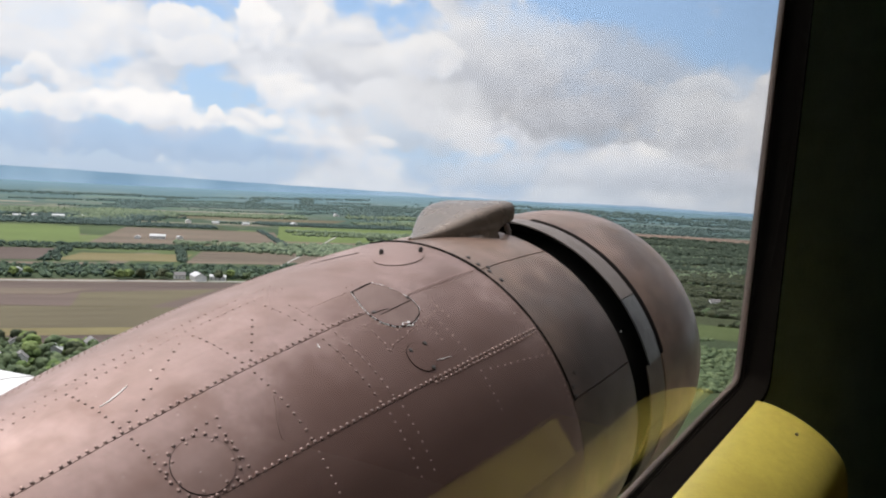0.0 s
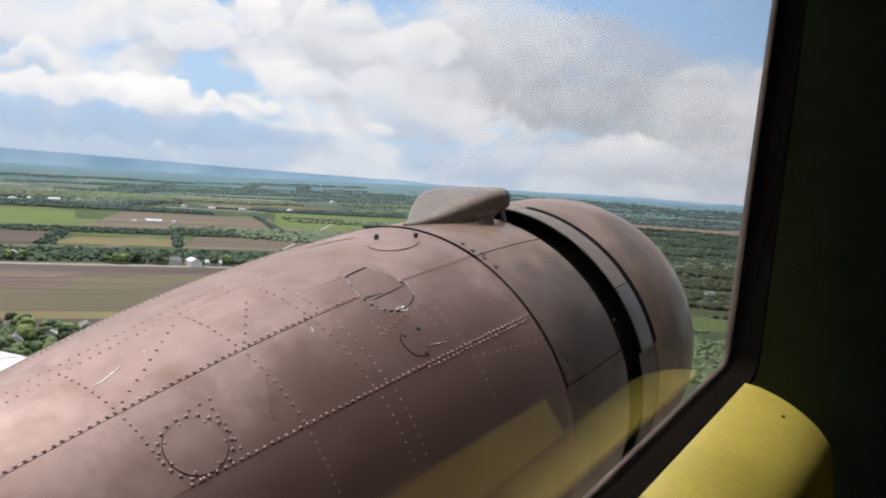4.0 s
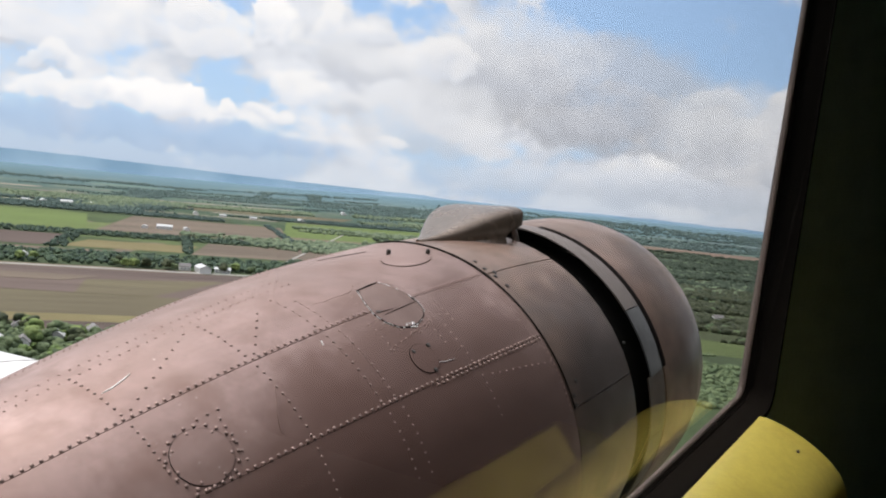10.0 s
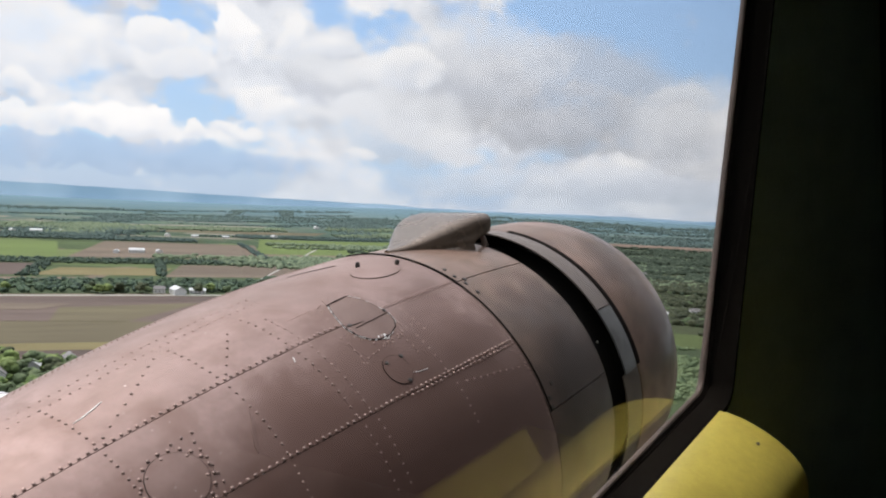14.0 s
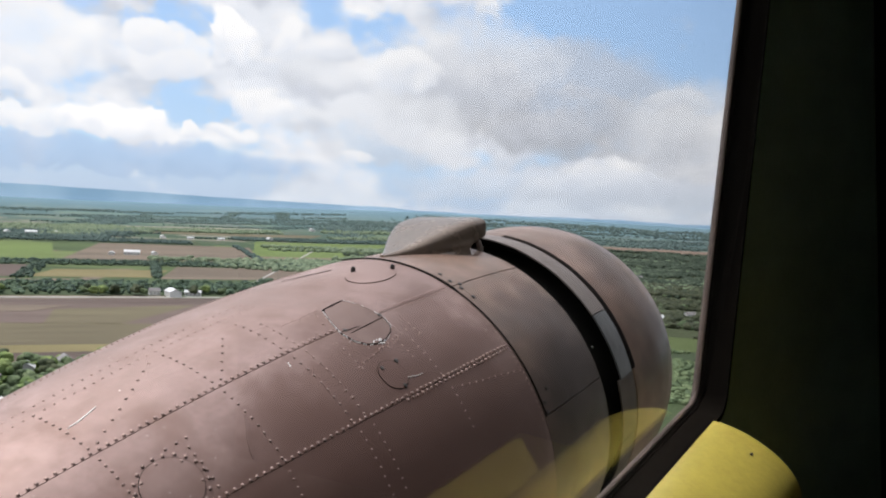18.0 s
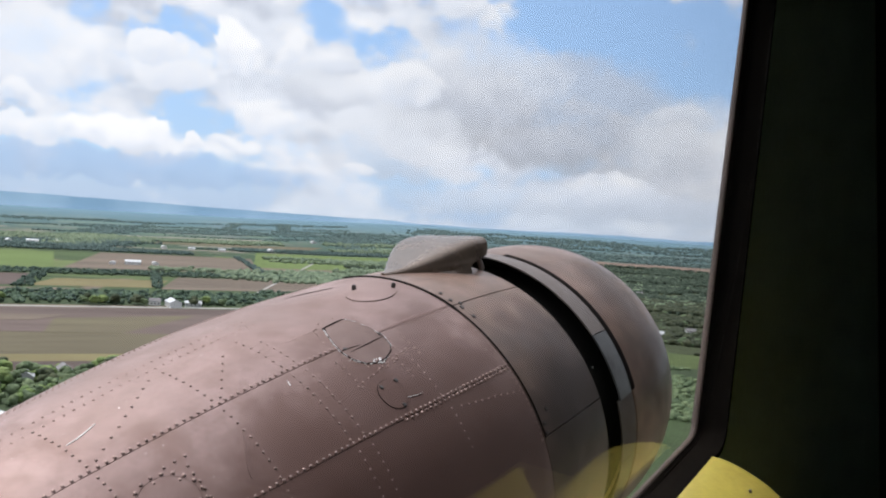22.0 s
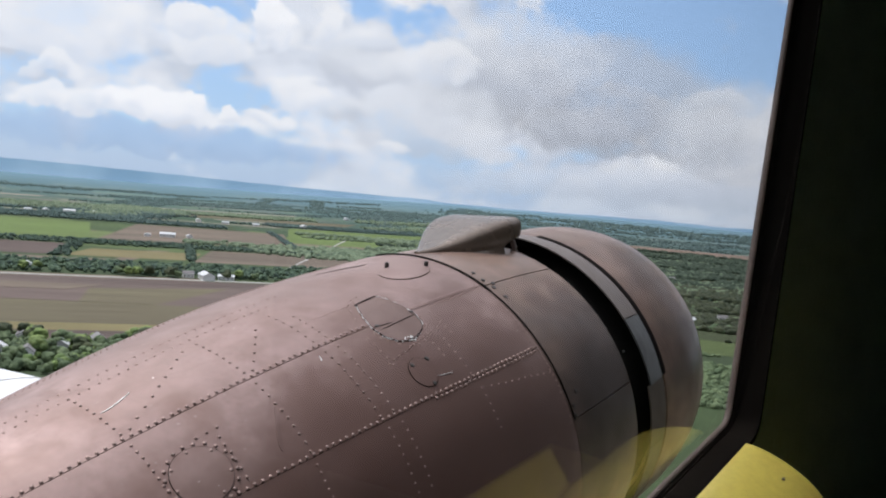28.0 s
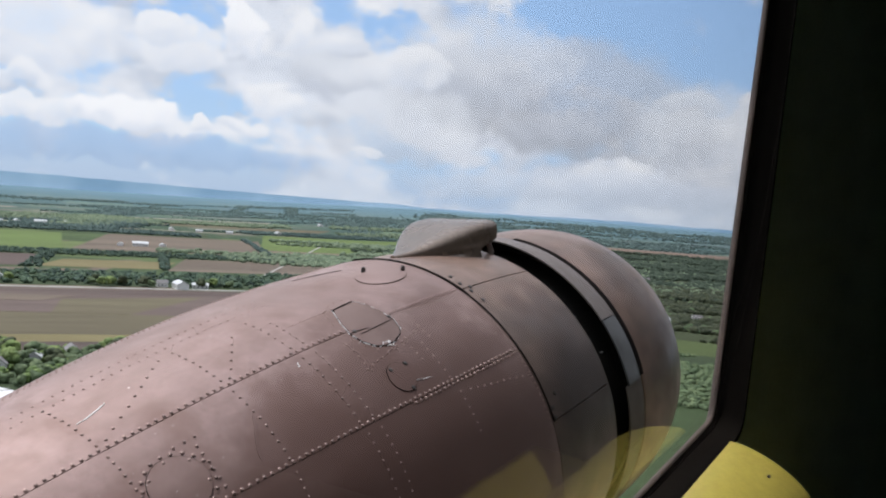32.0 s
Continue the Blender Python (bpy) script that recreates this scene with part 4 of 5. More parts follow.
def height(x, y):
    """A flat valley floor that rises gently to its far rim."""
    d = math.hypot(x, y)
    s = min(1, max(0, (d - 2600) / 2300))
    side = min(1, max(0, (math.degrees(math.atan2(y, x)) - 34) / 16))
    return GROUND + (92 - 20 * side * side * (3 - 2 * side)) * s * s * (1.4 - 0.4 * s) + (noise.noise((x / 900, y / 900, 0)) * 5 if d > 2600 else noise.noise((x / 900, y / 900, 0)) * 5 * max(0, (d - 1500) / 1100))


def ground_material(woods=0.62, blur=0.03):
    mt = bpy.data.materials.new("patchwork_land")
    mt.use_nodes = True
    N, L = mt.node_tree.nodes, mt.node_tree.links
    b = N["Principled BSDF"]
    b.inputs["Roughness"].default_value = 0.95
    b.inputs["Specular IOR Level"].default_value = 0.1
    tc = N.new("ShaderNodeTexCoord")
    mp = N.new("ShaderNodeMapping")
    mp.inputs["Rotation"].default_value = (0, 0, radians(-52))
    mp.inputs["Scale"].default_value = (1 / 420, 1 / 260, 1)
    L.new(tc.outputs["Object"], mp.inputs[0])
    vo = N.new("ShaderNodeTexVoronoi")
    vo.distance = "CHEBYCHEV"
    vo.inputs["Scale"].default_value = 1.0
    vo.inputs["Randomness"].default_value = 0.8
    L.new(mp.outputs[0], vo.inputs["Vector"])
    sep = N.new("ShaderNodeSeparateColor")
    L.new(vo.outputs["Color"], sep.inputs[0])
    cr = N.new("ShaderNodeValToRGB")
    cr.color_ramp.interpolation = "CONSTANT"
    cols = [(0.0, (0.062, 0.088, 0.040)), (0.26, (0.125, 0.155, 0.062)), (0.44, (0.075, 0.105, 0.045)), (0.58, (0.165, 0.130, 0.100)),
            (0.72, (0.150, 0.182, 0.070)), (0.83, (0.095, 0.125, 0.052)), (0.93, (0.20, 0.165, 0.12))]
    el = cr.color_ramp.elements
    el[0].position, el[0].color = cols[0][0], (*cols[0][1], 1)
    el[1].position, el[1].color = cols[1][0], (*cols[1][1], 1)
    for p, c in cols[2:]:
        e = el.new(p)
        e.color = (*c, 1)
    L.new(sep.outputs[0], cr.inputs[0])
    last = cr.outputs[0]
    for s, k, dark in ((0.02, 0.6, 0.6), (0.15, 0.4, 0.7)):
        nz = N.new("ShaderNodeTexNoise")
        nz.inputs["Scale"].default_value, nz.inputs["Detail"].default_value = s, 6
        L.new(tc.outputs["Object"], nz.inputs["Vector"])
        mr = N.new("ShaderNodeMapRange")
        mr.inputs["From Min"].default_value, mr.inputs["From Max"].default_value = 0.35, 0.7
        mr.inputs["To Max"].default_value = k
        L.new(nz.outputs[0], mr.inputs["Value"])
        mx = N.new("ShaderNodeMix")
        mx.data_type, mx.blend_type = "RGBA", "MULTIPLY"
        L.new(mr.outputs[0], mx.inputs["Factor"])
        L.new(last, mx.inputs[6])
        mx.inputs[7].default_value = (dark, dark, dark, 1)
        last = mx.outputs[2]
    wd = N.new("ShaderNodeTexNoise")
    wd.inputs["Scale"].default_value, wd.inputs["Detail"].default_value, wd.inputs["Roughness"].default_value = 0.0042, 5, 0.6
    L.new(tc.outputs["Object"], wd.inputs["Vector"])
    mr = N.new("ShaderNodeMapRange")
    mr.inputs["From Min"].default_value, mr.inputs["From Max"].default_value = woods, woods + blur
    L.new(wd.outputs[0], mr.inputs["Value"])
    mx = N.new("ShaderNodeMix")
    mx.data_type = "RGBA"
    L.new(mr.outputs[0], mx.inputs["Factor"])
    L.new(last, mx.inputs[6])
    mx.inputs[7].default_value = (0.042, 0.066, 0.036, 1)
    L.new(mx.outputs[2], b.inputs["Base Color"])
    return mt


def hazed_land_material():
    """Distant patchwork; bluish colour and glow grow with distance to imitate haze."""
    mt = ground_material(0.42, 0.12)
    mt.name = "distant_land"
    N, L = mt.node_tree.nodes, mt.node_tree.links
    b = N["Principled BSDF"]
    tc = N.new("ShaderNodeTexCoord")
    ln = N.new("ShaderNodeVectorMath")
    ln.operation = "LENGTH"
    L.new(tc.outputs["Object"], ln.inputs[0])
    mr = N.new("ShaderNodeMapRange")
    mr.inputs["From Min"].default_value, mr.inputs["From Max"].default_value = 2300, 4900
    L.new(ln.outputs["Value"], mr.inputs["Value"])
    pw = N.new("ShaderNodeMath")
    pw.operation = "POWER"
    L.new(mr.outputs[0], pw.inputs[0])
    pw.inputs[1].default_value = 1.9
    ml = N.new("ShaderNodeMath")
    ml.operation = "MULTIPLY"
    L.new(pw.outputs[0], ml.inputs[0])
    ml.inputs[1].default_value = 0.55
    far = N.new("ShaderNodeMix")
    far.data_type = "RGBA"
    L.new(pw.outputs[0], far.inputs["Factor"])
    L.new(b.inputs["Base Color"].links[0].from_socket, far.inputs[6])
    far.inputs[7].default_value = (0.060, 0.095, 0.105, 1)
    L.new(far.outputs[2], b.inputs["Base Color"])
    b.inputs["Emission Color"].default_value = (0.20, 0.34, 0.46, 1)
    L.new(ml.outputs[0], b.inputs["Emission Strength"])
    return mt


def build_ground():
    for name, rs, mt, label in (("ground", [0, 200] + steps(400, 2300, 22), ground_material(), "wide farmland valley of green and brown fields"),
                                ("backdrop_land", steps(2300, 4930, 28), hazed_land_material(), "distant farmland and woods with bluish haze painted in")):
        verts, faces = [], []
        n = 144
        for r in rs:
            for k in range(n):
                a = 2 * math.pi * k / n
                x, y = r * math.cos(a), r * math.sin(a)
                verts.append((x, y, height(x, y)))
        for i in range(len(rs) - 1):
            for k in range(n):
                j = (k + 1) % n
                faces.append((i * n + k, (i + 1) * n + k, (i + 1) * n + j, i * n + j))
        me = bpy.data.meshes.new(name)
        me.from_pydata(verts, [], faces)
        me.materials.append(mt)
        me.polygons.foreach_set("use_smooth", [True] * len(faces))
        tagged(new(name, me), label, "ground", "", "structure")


build_ground()


def field_material(name, c, s, rows_scale=0.0):
    if rows_scale:
        return material(name, c, 0.95, second=s, scale=0.030, fine=0.16, amount=0.6, edge=0.14, spec=0.1, turn=radians(-26), stretch=(rows_scale, 0.8, 1), tint=(tuple(1.3 * v for v in c), 0.006, 0.55))
    return material(name, c, 0.95, second=s, scale=0.012, fine=0.09, amount=0.6, spec=0.1, tint=(tuple(0.75 * v for v in c), 0.02, 0.6))


SOIL = field_material("ploughed_brown_soil", (0.146, 0.116, 0.090), (0.098, 0.078, 0.062), 6.0)
SOIL_DARK = field_material("dark_wet_soil", (0.118, 0.089, 0.078), (0.075, 0.057, 0.051), 6.0)
OLIVE = field_material("olive_stubble", (0.116, 0.100, 0.064), (0.084, 0.070, 0.048), 5.0)
STRAW = field_material("straw_yellow_crop", (0.178, 0.152, 0.078), (0.150, 0.126, 0.064))
GREEN = field_material("bright_green_crop", (0.122, 0.165, 0.055), (0.098, 0.130, 0.046))
MEADOW = field_material("meadow_green", (0.096, 0.124, 0.046), (0.074, 0.096, 0.038))
WOOD_FLOOR = field_material("dark_wood_floor", (0.055, 0.075, 0.038), (0.042, 0.058, 0.030))
SCRUB = field_material("rough_green_scrub", (0.064, 0.076, 0.038), (0.046, 0.056, 0.029))
TAN = field_material("tan_bare_field", (0.20, 0.145, 0.115), (0.165, 0.12, 0.095))
PALE_STRIP = field_material("pale_stubble", (0.30, 0.27, 0.22), (0.25, 0.23, 0.19))


def field(corners, mat, label, lift=0.25, name="field", n=10):
    bm = bmesh.new()
    p = [Vector(land(*c)) for c in corners]
    rows = []
    for i in range(n + 1):
        row = []
        for j in range(n + 1):
            a, b = i / n, j / n
            q = (p[0] * (1 - a) + p[1] * a) * (1 - b) + (p[3] * (1 - a) + p[2] * a) * b
            row.append(bm.verts.new((q.x, q.y, height(q.x, q.y) + lift)))
        rows.append(row)
    grid_faces(bm, rows)
    return solid(name, bm, mat, label, "field", "structure", Matrix.Identity(4), smooth=True)


def quad(u0, u1, w0, w1, skew=0.0):
    return [(u0, w0), (u1, w0), (u1 + skew, w1), (u0 + skew, w1)]


field(quad(-330, -95, 430, 640, -10), GREEN, "bright green crop field beside the trees")
field(quad(-320, 120, 700, 764, 10), SOIL_DARK, "dark wet ploughed field beside the village")
field([(-320, 764), (130, 748), (135, 782), (-320, 803)], STRAW, "narrow straw-yellow headland", lift=0.3)
field([(-320, 803), (135, 782), (200, 880), (-320, 962)], OLIVE, "olive stubble field")
field([(-320, 960), (-72, 921), (-72, 1134), (-420, 1134)], SOIL_DARK, "dark wet ploughed field")
field([(-72, 921), (-10, 911), (60, 1062), (-72, 1031)], OLIVE, "wedge of olive stubble in the dark field")
field([(-10, 911), (200, 878), (300, 1134), (60, 1062)], SOIL_DARK, "dark wet soil beside the olive stubble", lift=0.24)
field([(-72, 1031), (60, 1062), (300, 1134), (-72, 1134)], SOIL_DARK, "dark ploughed field along the farm road", lift=0.26)
field([(-300, 1030), (-90, 1012), (-60, 1060), (-300, 1085)], SOIL, "brown dry streak in the dark field", lift=0.5)
field(quad(-420, 300, 1140, 1152, 0), ROAD, "pale straight farm road", name="road", lift=0.3)
field([(150, 1346), (154, 1346), (420, 2370), (415, 2370)], ROAD, "pale straight country road to the horizon", name="road", lift=0.6, n=14)
field(quad(-430, 430, 1165, 1345, 0), WOOD_FLOOR, "dark undergrowth along the hedgerow", lift=0.28)
field(quad(-540, 520, 1645, 1765, 0), WOOD_FLOOR, "dark undergrowth between the fields", lift=0.28)
field(quad(-780, 140, 2370, 2560, 0), WOOD_FLOOR, "dark undergrowth of the far belt", lift=0.4)
field(quad(-130, 20, 580, 700, 0), WOOD_FLOOR, "dark undergrowth of the grove", lift=0.35)
field(quad(-500, -140, 1420, 1640, 0), SOIL_DARK, "dark ploughed field between hedges")
field(quad(-135, 20, 1420, 1560, 25), STRAW, "straw-yellow crop field")
field(quad(30, 420, 1400, 1640, 30), SOIL, "long brown ploughed field")
field(quad(-620, -130, 1790, 2300, -40), GREEN, "large bright green field")
field(quad(-120, 210, 1800, 2350, 40), SOIL, "brown bare field with farm buildings")
field(quad(220, 620, 2000, 2700, 80), GREEN, "bright green far field")
field(quad(-650, 500, 2950, 3080, 60), OLIVE, "pale far field strip", n=16)
field(quad(500, 800, 1750, 2050, 30), MEADOW, "green meadow")
for u0, u1, w0, w1 in ((-700, -380, 2590, 2630), (-330, 260, 2660, 2690), (-560, -120, 2760, 2785), (100, 420, 2880, 2915), (-820, -300, 3180, 3230), (-150, 380, 3330, 3370), (-900, -420, 3560, 3620)):
    field(quad(u0, u1, w0, w1, 20), PALE_STRIP, "pale stubble strip between far woods", lift=0.6, n=14)
field(quad(-640, -300, 1950, 2030, 0), MEADOW, "darker green strip in the large field", lift=0.45)
field([(500, 560), (560, 620), (520, 760), (440, 700)], MEADOW, "green meadow between woods")


def sector(az0, az1, d0, d1, mat, label):
    """A field that spans two bearings and distances."""
    bm = bmesh.new()
    rows = []
    for d in steps(d0, d1, 6):
        rows.append([bm.verts.new((d * math.cos(radians(a)), d * math.sin(radians(a)), height(d * math.cos(radians(a)), d * math.sin(radians(a))) + 0.4)) for a in steps(az0, az1, 16)])
    grid_faces(bm, rows)
    solid("field", bm, mat, label, "field", "structure", Matrix.Identity(4), smooth=True)


sector(11, 30, 690, 905, WOOD_FLOOR, "dark scrub at the edge of the woods")
sector(11, 30, 906, 1010, MEADOW, "green pasture between woods")
sector(11, 30, 1012, 3270, SCRUB, "dark undergrowth of the closed woods")
sector(11, 30, 3275, 3490, TAN, "tan bare field among the woods")


# trees
def blob(seed, sub=2, squash=0.85, rough=0.32, freq=1.6):
    bm = bmesh.new()
    bmesh.ops.create_icosphere(bm, subdivisions=sub, radius=1.0)
    for v in bm.verts:
        k = 1 + rough * noise.noise(v.co * freq + Vector((seed * 7.1, 0, 0))) + 0.5 * rough * noise.noise(v.co * freq * 2.7 + Vector((0, seed * 3.3, 0)))
        v.co *= k
        v.co.z *= squash
    me_v = [tuple(v.co) for v in bm.verts]
    me_f = [tuple(v.index for v in f.verts) for f in bm.faces]
    bm.free()
    return np.array(me_v), np.array(me_f)


BLOBS = [blob(i, 2, 0.85, 0.5, 2.0) for i in range(8)]
SMALL = [blob(20 + i, 1, 0.9, 0.75, 1.9) for i in range(10)]


def crown(rng, lumps, r, h, stock):
    """An uneven crown: several lumps round a centre, with gaps between them."""
    vs, fs, base = [], [], 0
    for k in range(lumps):
        v, f = rng.choice(stock)
        a, q = rng.uniform(0, 2 * math.pi), r * (0.15 + 0.55 * rng.random()) * (0 if k == 0 else 1)
        s = r * (rng.uniform(0.55, 0.75) if k == 0 else rng.uniform(0.32, 0.55))
        zz = h * (rng.uniform(0.45, 0.95) if k else 0.6)
        t = rng.uniform(0, 6.28)
        rot = np.array([[math.cos(t), -math.sin(t), 0], [math.sin(t), math.cos(t), 0], [0, 0, 1]])
        vs.append((v @ rot.T) * s + np.array([q * math.cos(a), q * math.sin(a), zz]))
        fs.append(f + base)
        base += len(v)
    return np.concatenate(vs), np.concatenate(fs)


def mesh_from(name, v, f, mat):
    me = bpy.data.meshes.new(name)
    me.from_pydata(v.tolist(), [], f.tolist())
    me.materials.append(mat)
    me.polygons.foreach_set("use_smooth", [True] * len(f))
    return me


def wood(label, spots, lo, hi, mat, lumps=3, seed=1, stock=None, belts=False):
    """Many trees as one mass; spots are (u0, u1, w0, w1, count). belts: they stand in long clumps along the fields."""
    rng = random.Random(seed)
    vs, fs, base = [], [], 0
    for u0, u1, w0, w1, count in spots:
        places = []
        if belts:
            while len(places) < count:
                cu, cw = rng.uniform(u0, u1), rng.uniform(w0, w1)
                la, lb = rng.uniform(90, 360), rng.uniform(14, 90)
                turn = rng.choice((0.0, 0.0, 0.1, -0.15, 1.45)) + rng.uniform(-0.1, 0.1)
                for k in range(int(la * (10 + lb) / 42)):
                    a, b = rng.uniform(-la, la), rng.gauss(0, lb * 0.5)
                    places.append((cu + a * math.cos(turn) - b * math.sin(turn), cw + a * math.sin(turn) + b * math.cos(turn)))
        else:
            places = [(rng.uniform(u0, u1), rng.uniform(w0, w1)) for k in range(count)]
        for u, w in places:
            x, y = land(u, w)
            if math.hypot(x, y) < 420 or math.hypot(x, y) > 4700:
                continue
            h = rng.uniform(lo, hi)
            v, f = crown(rng, lumps, h * (1.25 if belts else 0.55), h * 0.8, stock or SMALL)
            vs.append(v + np.array([x, y, height(x, y) - h * 0.12]))
            fs.append(f + base)
            base += len(v)
    ob = new("woods", mesh_from("woods", np.concatenate(vs), np.concatenate(fs), mat))
    return tagged(ob, label, "trees", "", "stuff")


wood("dark hedgerow of leafy trees along the farm road", [(-420, 160, 1175, 1330, 950), (160, 420, 1160, 1380, 520), (-420, -250, 1330, 1400, 220)], 4.5, 8.5, HEDGE[0], 4, 1)
wood("dark green trees among the hedgerow", [(-420, 160, 1185, 1340, 520), (160, 420, 1170, 1380, 260)], 4.5, 8.0, HEDGE[1], 4, 31)
wood("mixed green trees between the fields", [(-520, 500, 1650, 1750, 1300), (-150, -125, 1400, 1650, 90), (20, 34, 1400, 1640, 90)], 4.5, 7.5, HEDGE[1], 3, 2)
wood("lighter trees between the fields", [(-520, 500, 1640, 1760, 600)], 4, 7, HEDGE[0], 3, 32)
wood("dense dark belt of woodland behind the fields", [(-750, 120, 2380, 2540, 2300), (210, 225, 1800, 2380, 200), (250, 700, 2720, 2860, 1200)], 5, 8.5, HEDGE[2], 2, 3)
wood("belts of spring-green trees across the valley", [(200, 900, 1550, 1990, 2400), (560, 1300, 1300, 2600, 4600), (-800, 900, 2900, 3250, 5500)], 3.5, 6.5, HAZED_LEAVES[0], 1, 4, None, True)
wood("hazy belts of woods near the valley rim", [(-1300, 1500, 3250, 4300, 15000)], 2.6, 4.8, HAZED_LEAVES[1], 1, 12, None, True)
wood("belts of dark woods over the far valley", [(-700, 300, 2620, 2930, 1900)], 3.2, 6, HEDGE[2], 1, 5, None, True)
wood("dark woods between the far green fields", [(300, 1200, 1400, 2600, 4000)], 3.2, 6, HAZED_LEAVES[2], 1, 6, None, True)

def canopy(label, az0, az1, d0, d1, count, lo, hi, mat, seed, gaps):
    """A closed wood between two bearings and distances, with clearings."""
    rng = random.Random(seed)
    vs, fs, base = [], [], 0
    while count > 0:
        a = radians(rng.uniform(az0, az1))
        d = math.sqrt(rng.uniform(d0 * d0, d1 * d1))
        x, y = d * math.cos(a), d * math.sin(a)
        count -= 1
        if any(g0 < d < g1 for g0, g1 in gaps) or math.degrees(a) > 27 + 10 * rng.random() or noise.noise((x / 130, y / 130, 3.0)) > 0.20:
            continue
        h = lo + (hi - lo) * 1.5 * rng.random() ** 2
        v, f = rng.choice(SMALL)
        t = rng.uniform(0, 6.28)
        rot = np.array([[math.cos(t), -math.sin(t), 0], [math.sin(t), math.cos(t), 0], [0, 0, 1]])
        vs.append((v @ rot.T) * np.array([h * 0.78, h * 0.78, h * 0.52]) + np.array([x, y, height(x, y) + h * 0.35]))
        fs.append(f + base)
        base += len(v)
    ob = new("woods", mesh_from("woods", np.concatenate(vs), np.concatenate(fs), mat))
    return tagged(ob, label, "trees", "", "stuff")


CLEAR = [(905, 1010), (1480, 1540), (3280, 3480), (2350, 2420)]
canopy("closed dark green wood ahead of the aircraft", 13, 27, 1010, 1800, 11500, 3.5, 7, FOLIAGE[2], 21, CLEAR)
canopy("closed spring-green wood ahead of the aircraft", 13, 27, 1010, 1800, 1500, 3, 6, FOLIAGE[1], 22, CLEAR)
canopy("hazy closed wood farther ahead of the aircraft", 13, 27, 1800, 3300, 13000, 4.5, 9, HAZED_LEAVES[2], 24, CLEAR)
canopy("far hazy woods below the horizon", 12, 37, 3500, 4600, 9000, 5, 8, HAZED_LEAVES[1], 25, [(3950, 4060)])
canopy("low green scrub at the edge of the woods", 13, 27, 640, 900, 5200, 1.2, 3.2, FOLIAGE[1], 23, CLEAR)
wood("leafy trees of the village below", [(-120, -20, 590, 700, 130), (-200, -110, 560, 705, 90), (-20, 60, 660, 700, 20)], 6, 11, FOLIAGE[1], 5, 8, BLOBS)
wood("lighter leafy trees of the village below", [(-120, -10, 600, 710, 60), (-200, -110, 560, 700, 40)], 5, 9, FOLIAGE[0], 5, 9, BLOBS)


def make_tree(name, seed, h, mat, label):
    rng = random.Random(seed)
    t = thing(name, label, "tree", Matrix.Identity(4), "trees near the farm road")
    bm = bmesh.new()
    rows = []
    for zz, r in ((0, 0.35), (h * 0.2, 0.24), (h * 0.5, 0.16)):
        rows.append([bm.verts.new((r * math.cos(a), r * math.sin(a), zz)) for a in steps(0, 2 * math.pi, 7)[:-1]])
    grid_faces(bm, rows, close_v=True)
    for k in range(4):
        a = k * 1.6 + rng.random()
        p0, p1 = Vector((0, 0, h * (0.25 + 0.06 * k))), Vector((h * 0.25 * math.cos(a), h * 0.25 * math.sin(a), h * (0.5 + 0.06 * k)))
        rr = [[bm.verts.new(p + Vector((r * math.cos(b), r * math.sin(b), 0))) for b in steps(0, 2 * math.pi, 5)[:-1]] for p, r in ((p0, 0.12), (p1, 0.04))]
        grid_faces(bm, rr, close_v=True)
    part("trunk", bm, BARK, t)
    v, f = crown(rng, 15, h * 0.46, h * 0.80, BLOBS)
    c = new("crown", mesh_from("crown", v, f, mat))
    c.parent = t
    return t


TREES = [make_tree("tree", 30 + i, h, FOLIAGE[i % 3], "%s leafy tree beside the fields" % ("spring-green", "deep green", "dark green")[i % 3])
         for i, h in enumerate((12.0, 10.0, 13.5))]
rng = random.Random(11)
first = set()
for k in range(56):
    if k < 20:
        u, w = rng.uniform(-120, -10), rng.uniform(600, 705)
    elif k < 34:
        u, w = rng.uniform(-110, 40), rng.uniform(690, 712)
    else:
        u, w = rng.uniform(-250, 110), rng.uniform(1158, 1185)
    x, y = land(u, w)
    m4 = Matrix.LocRotScale((x, y, height(x, y)), Euler((0, 0, rng.uniform(0, 6.28))), None)
    i = k % 3
    if i not in first:
        first.add(i)
        TREES[i].matrix_basis = m4
    else:
        copy_thing(TREES[i], m4)


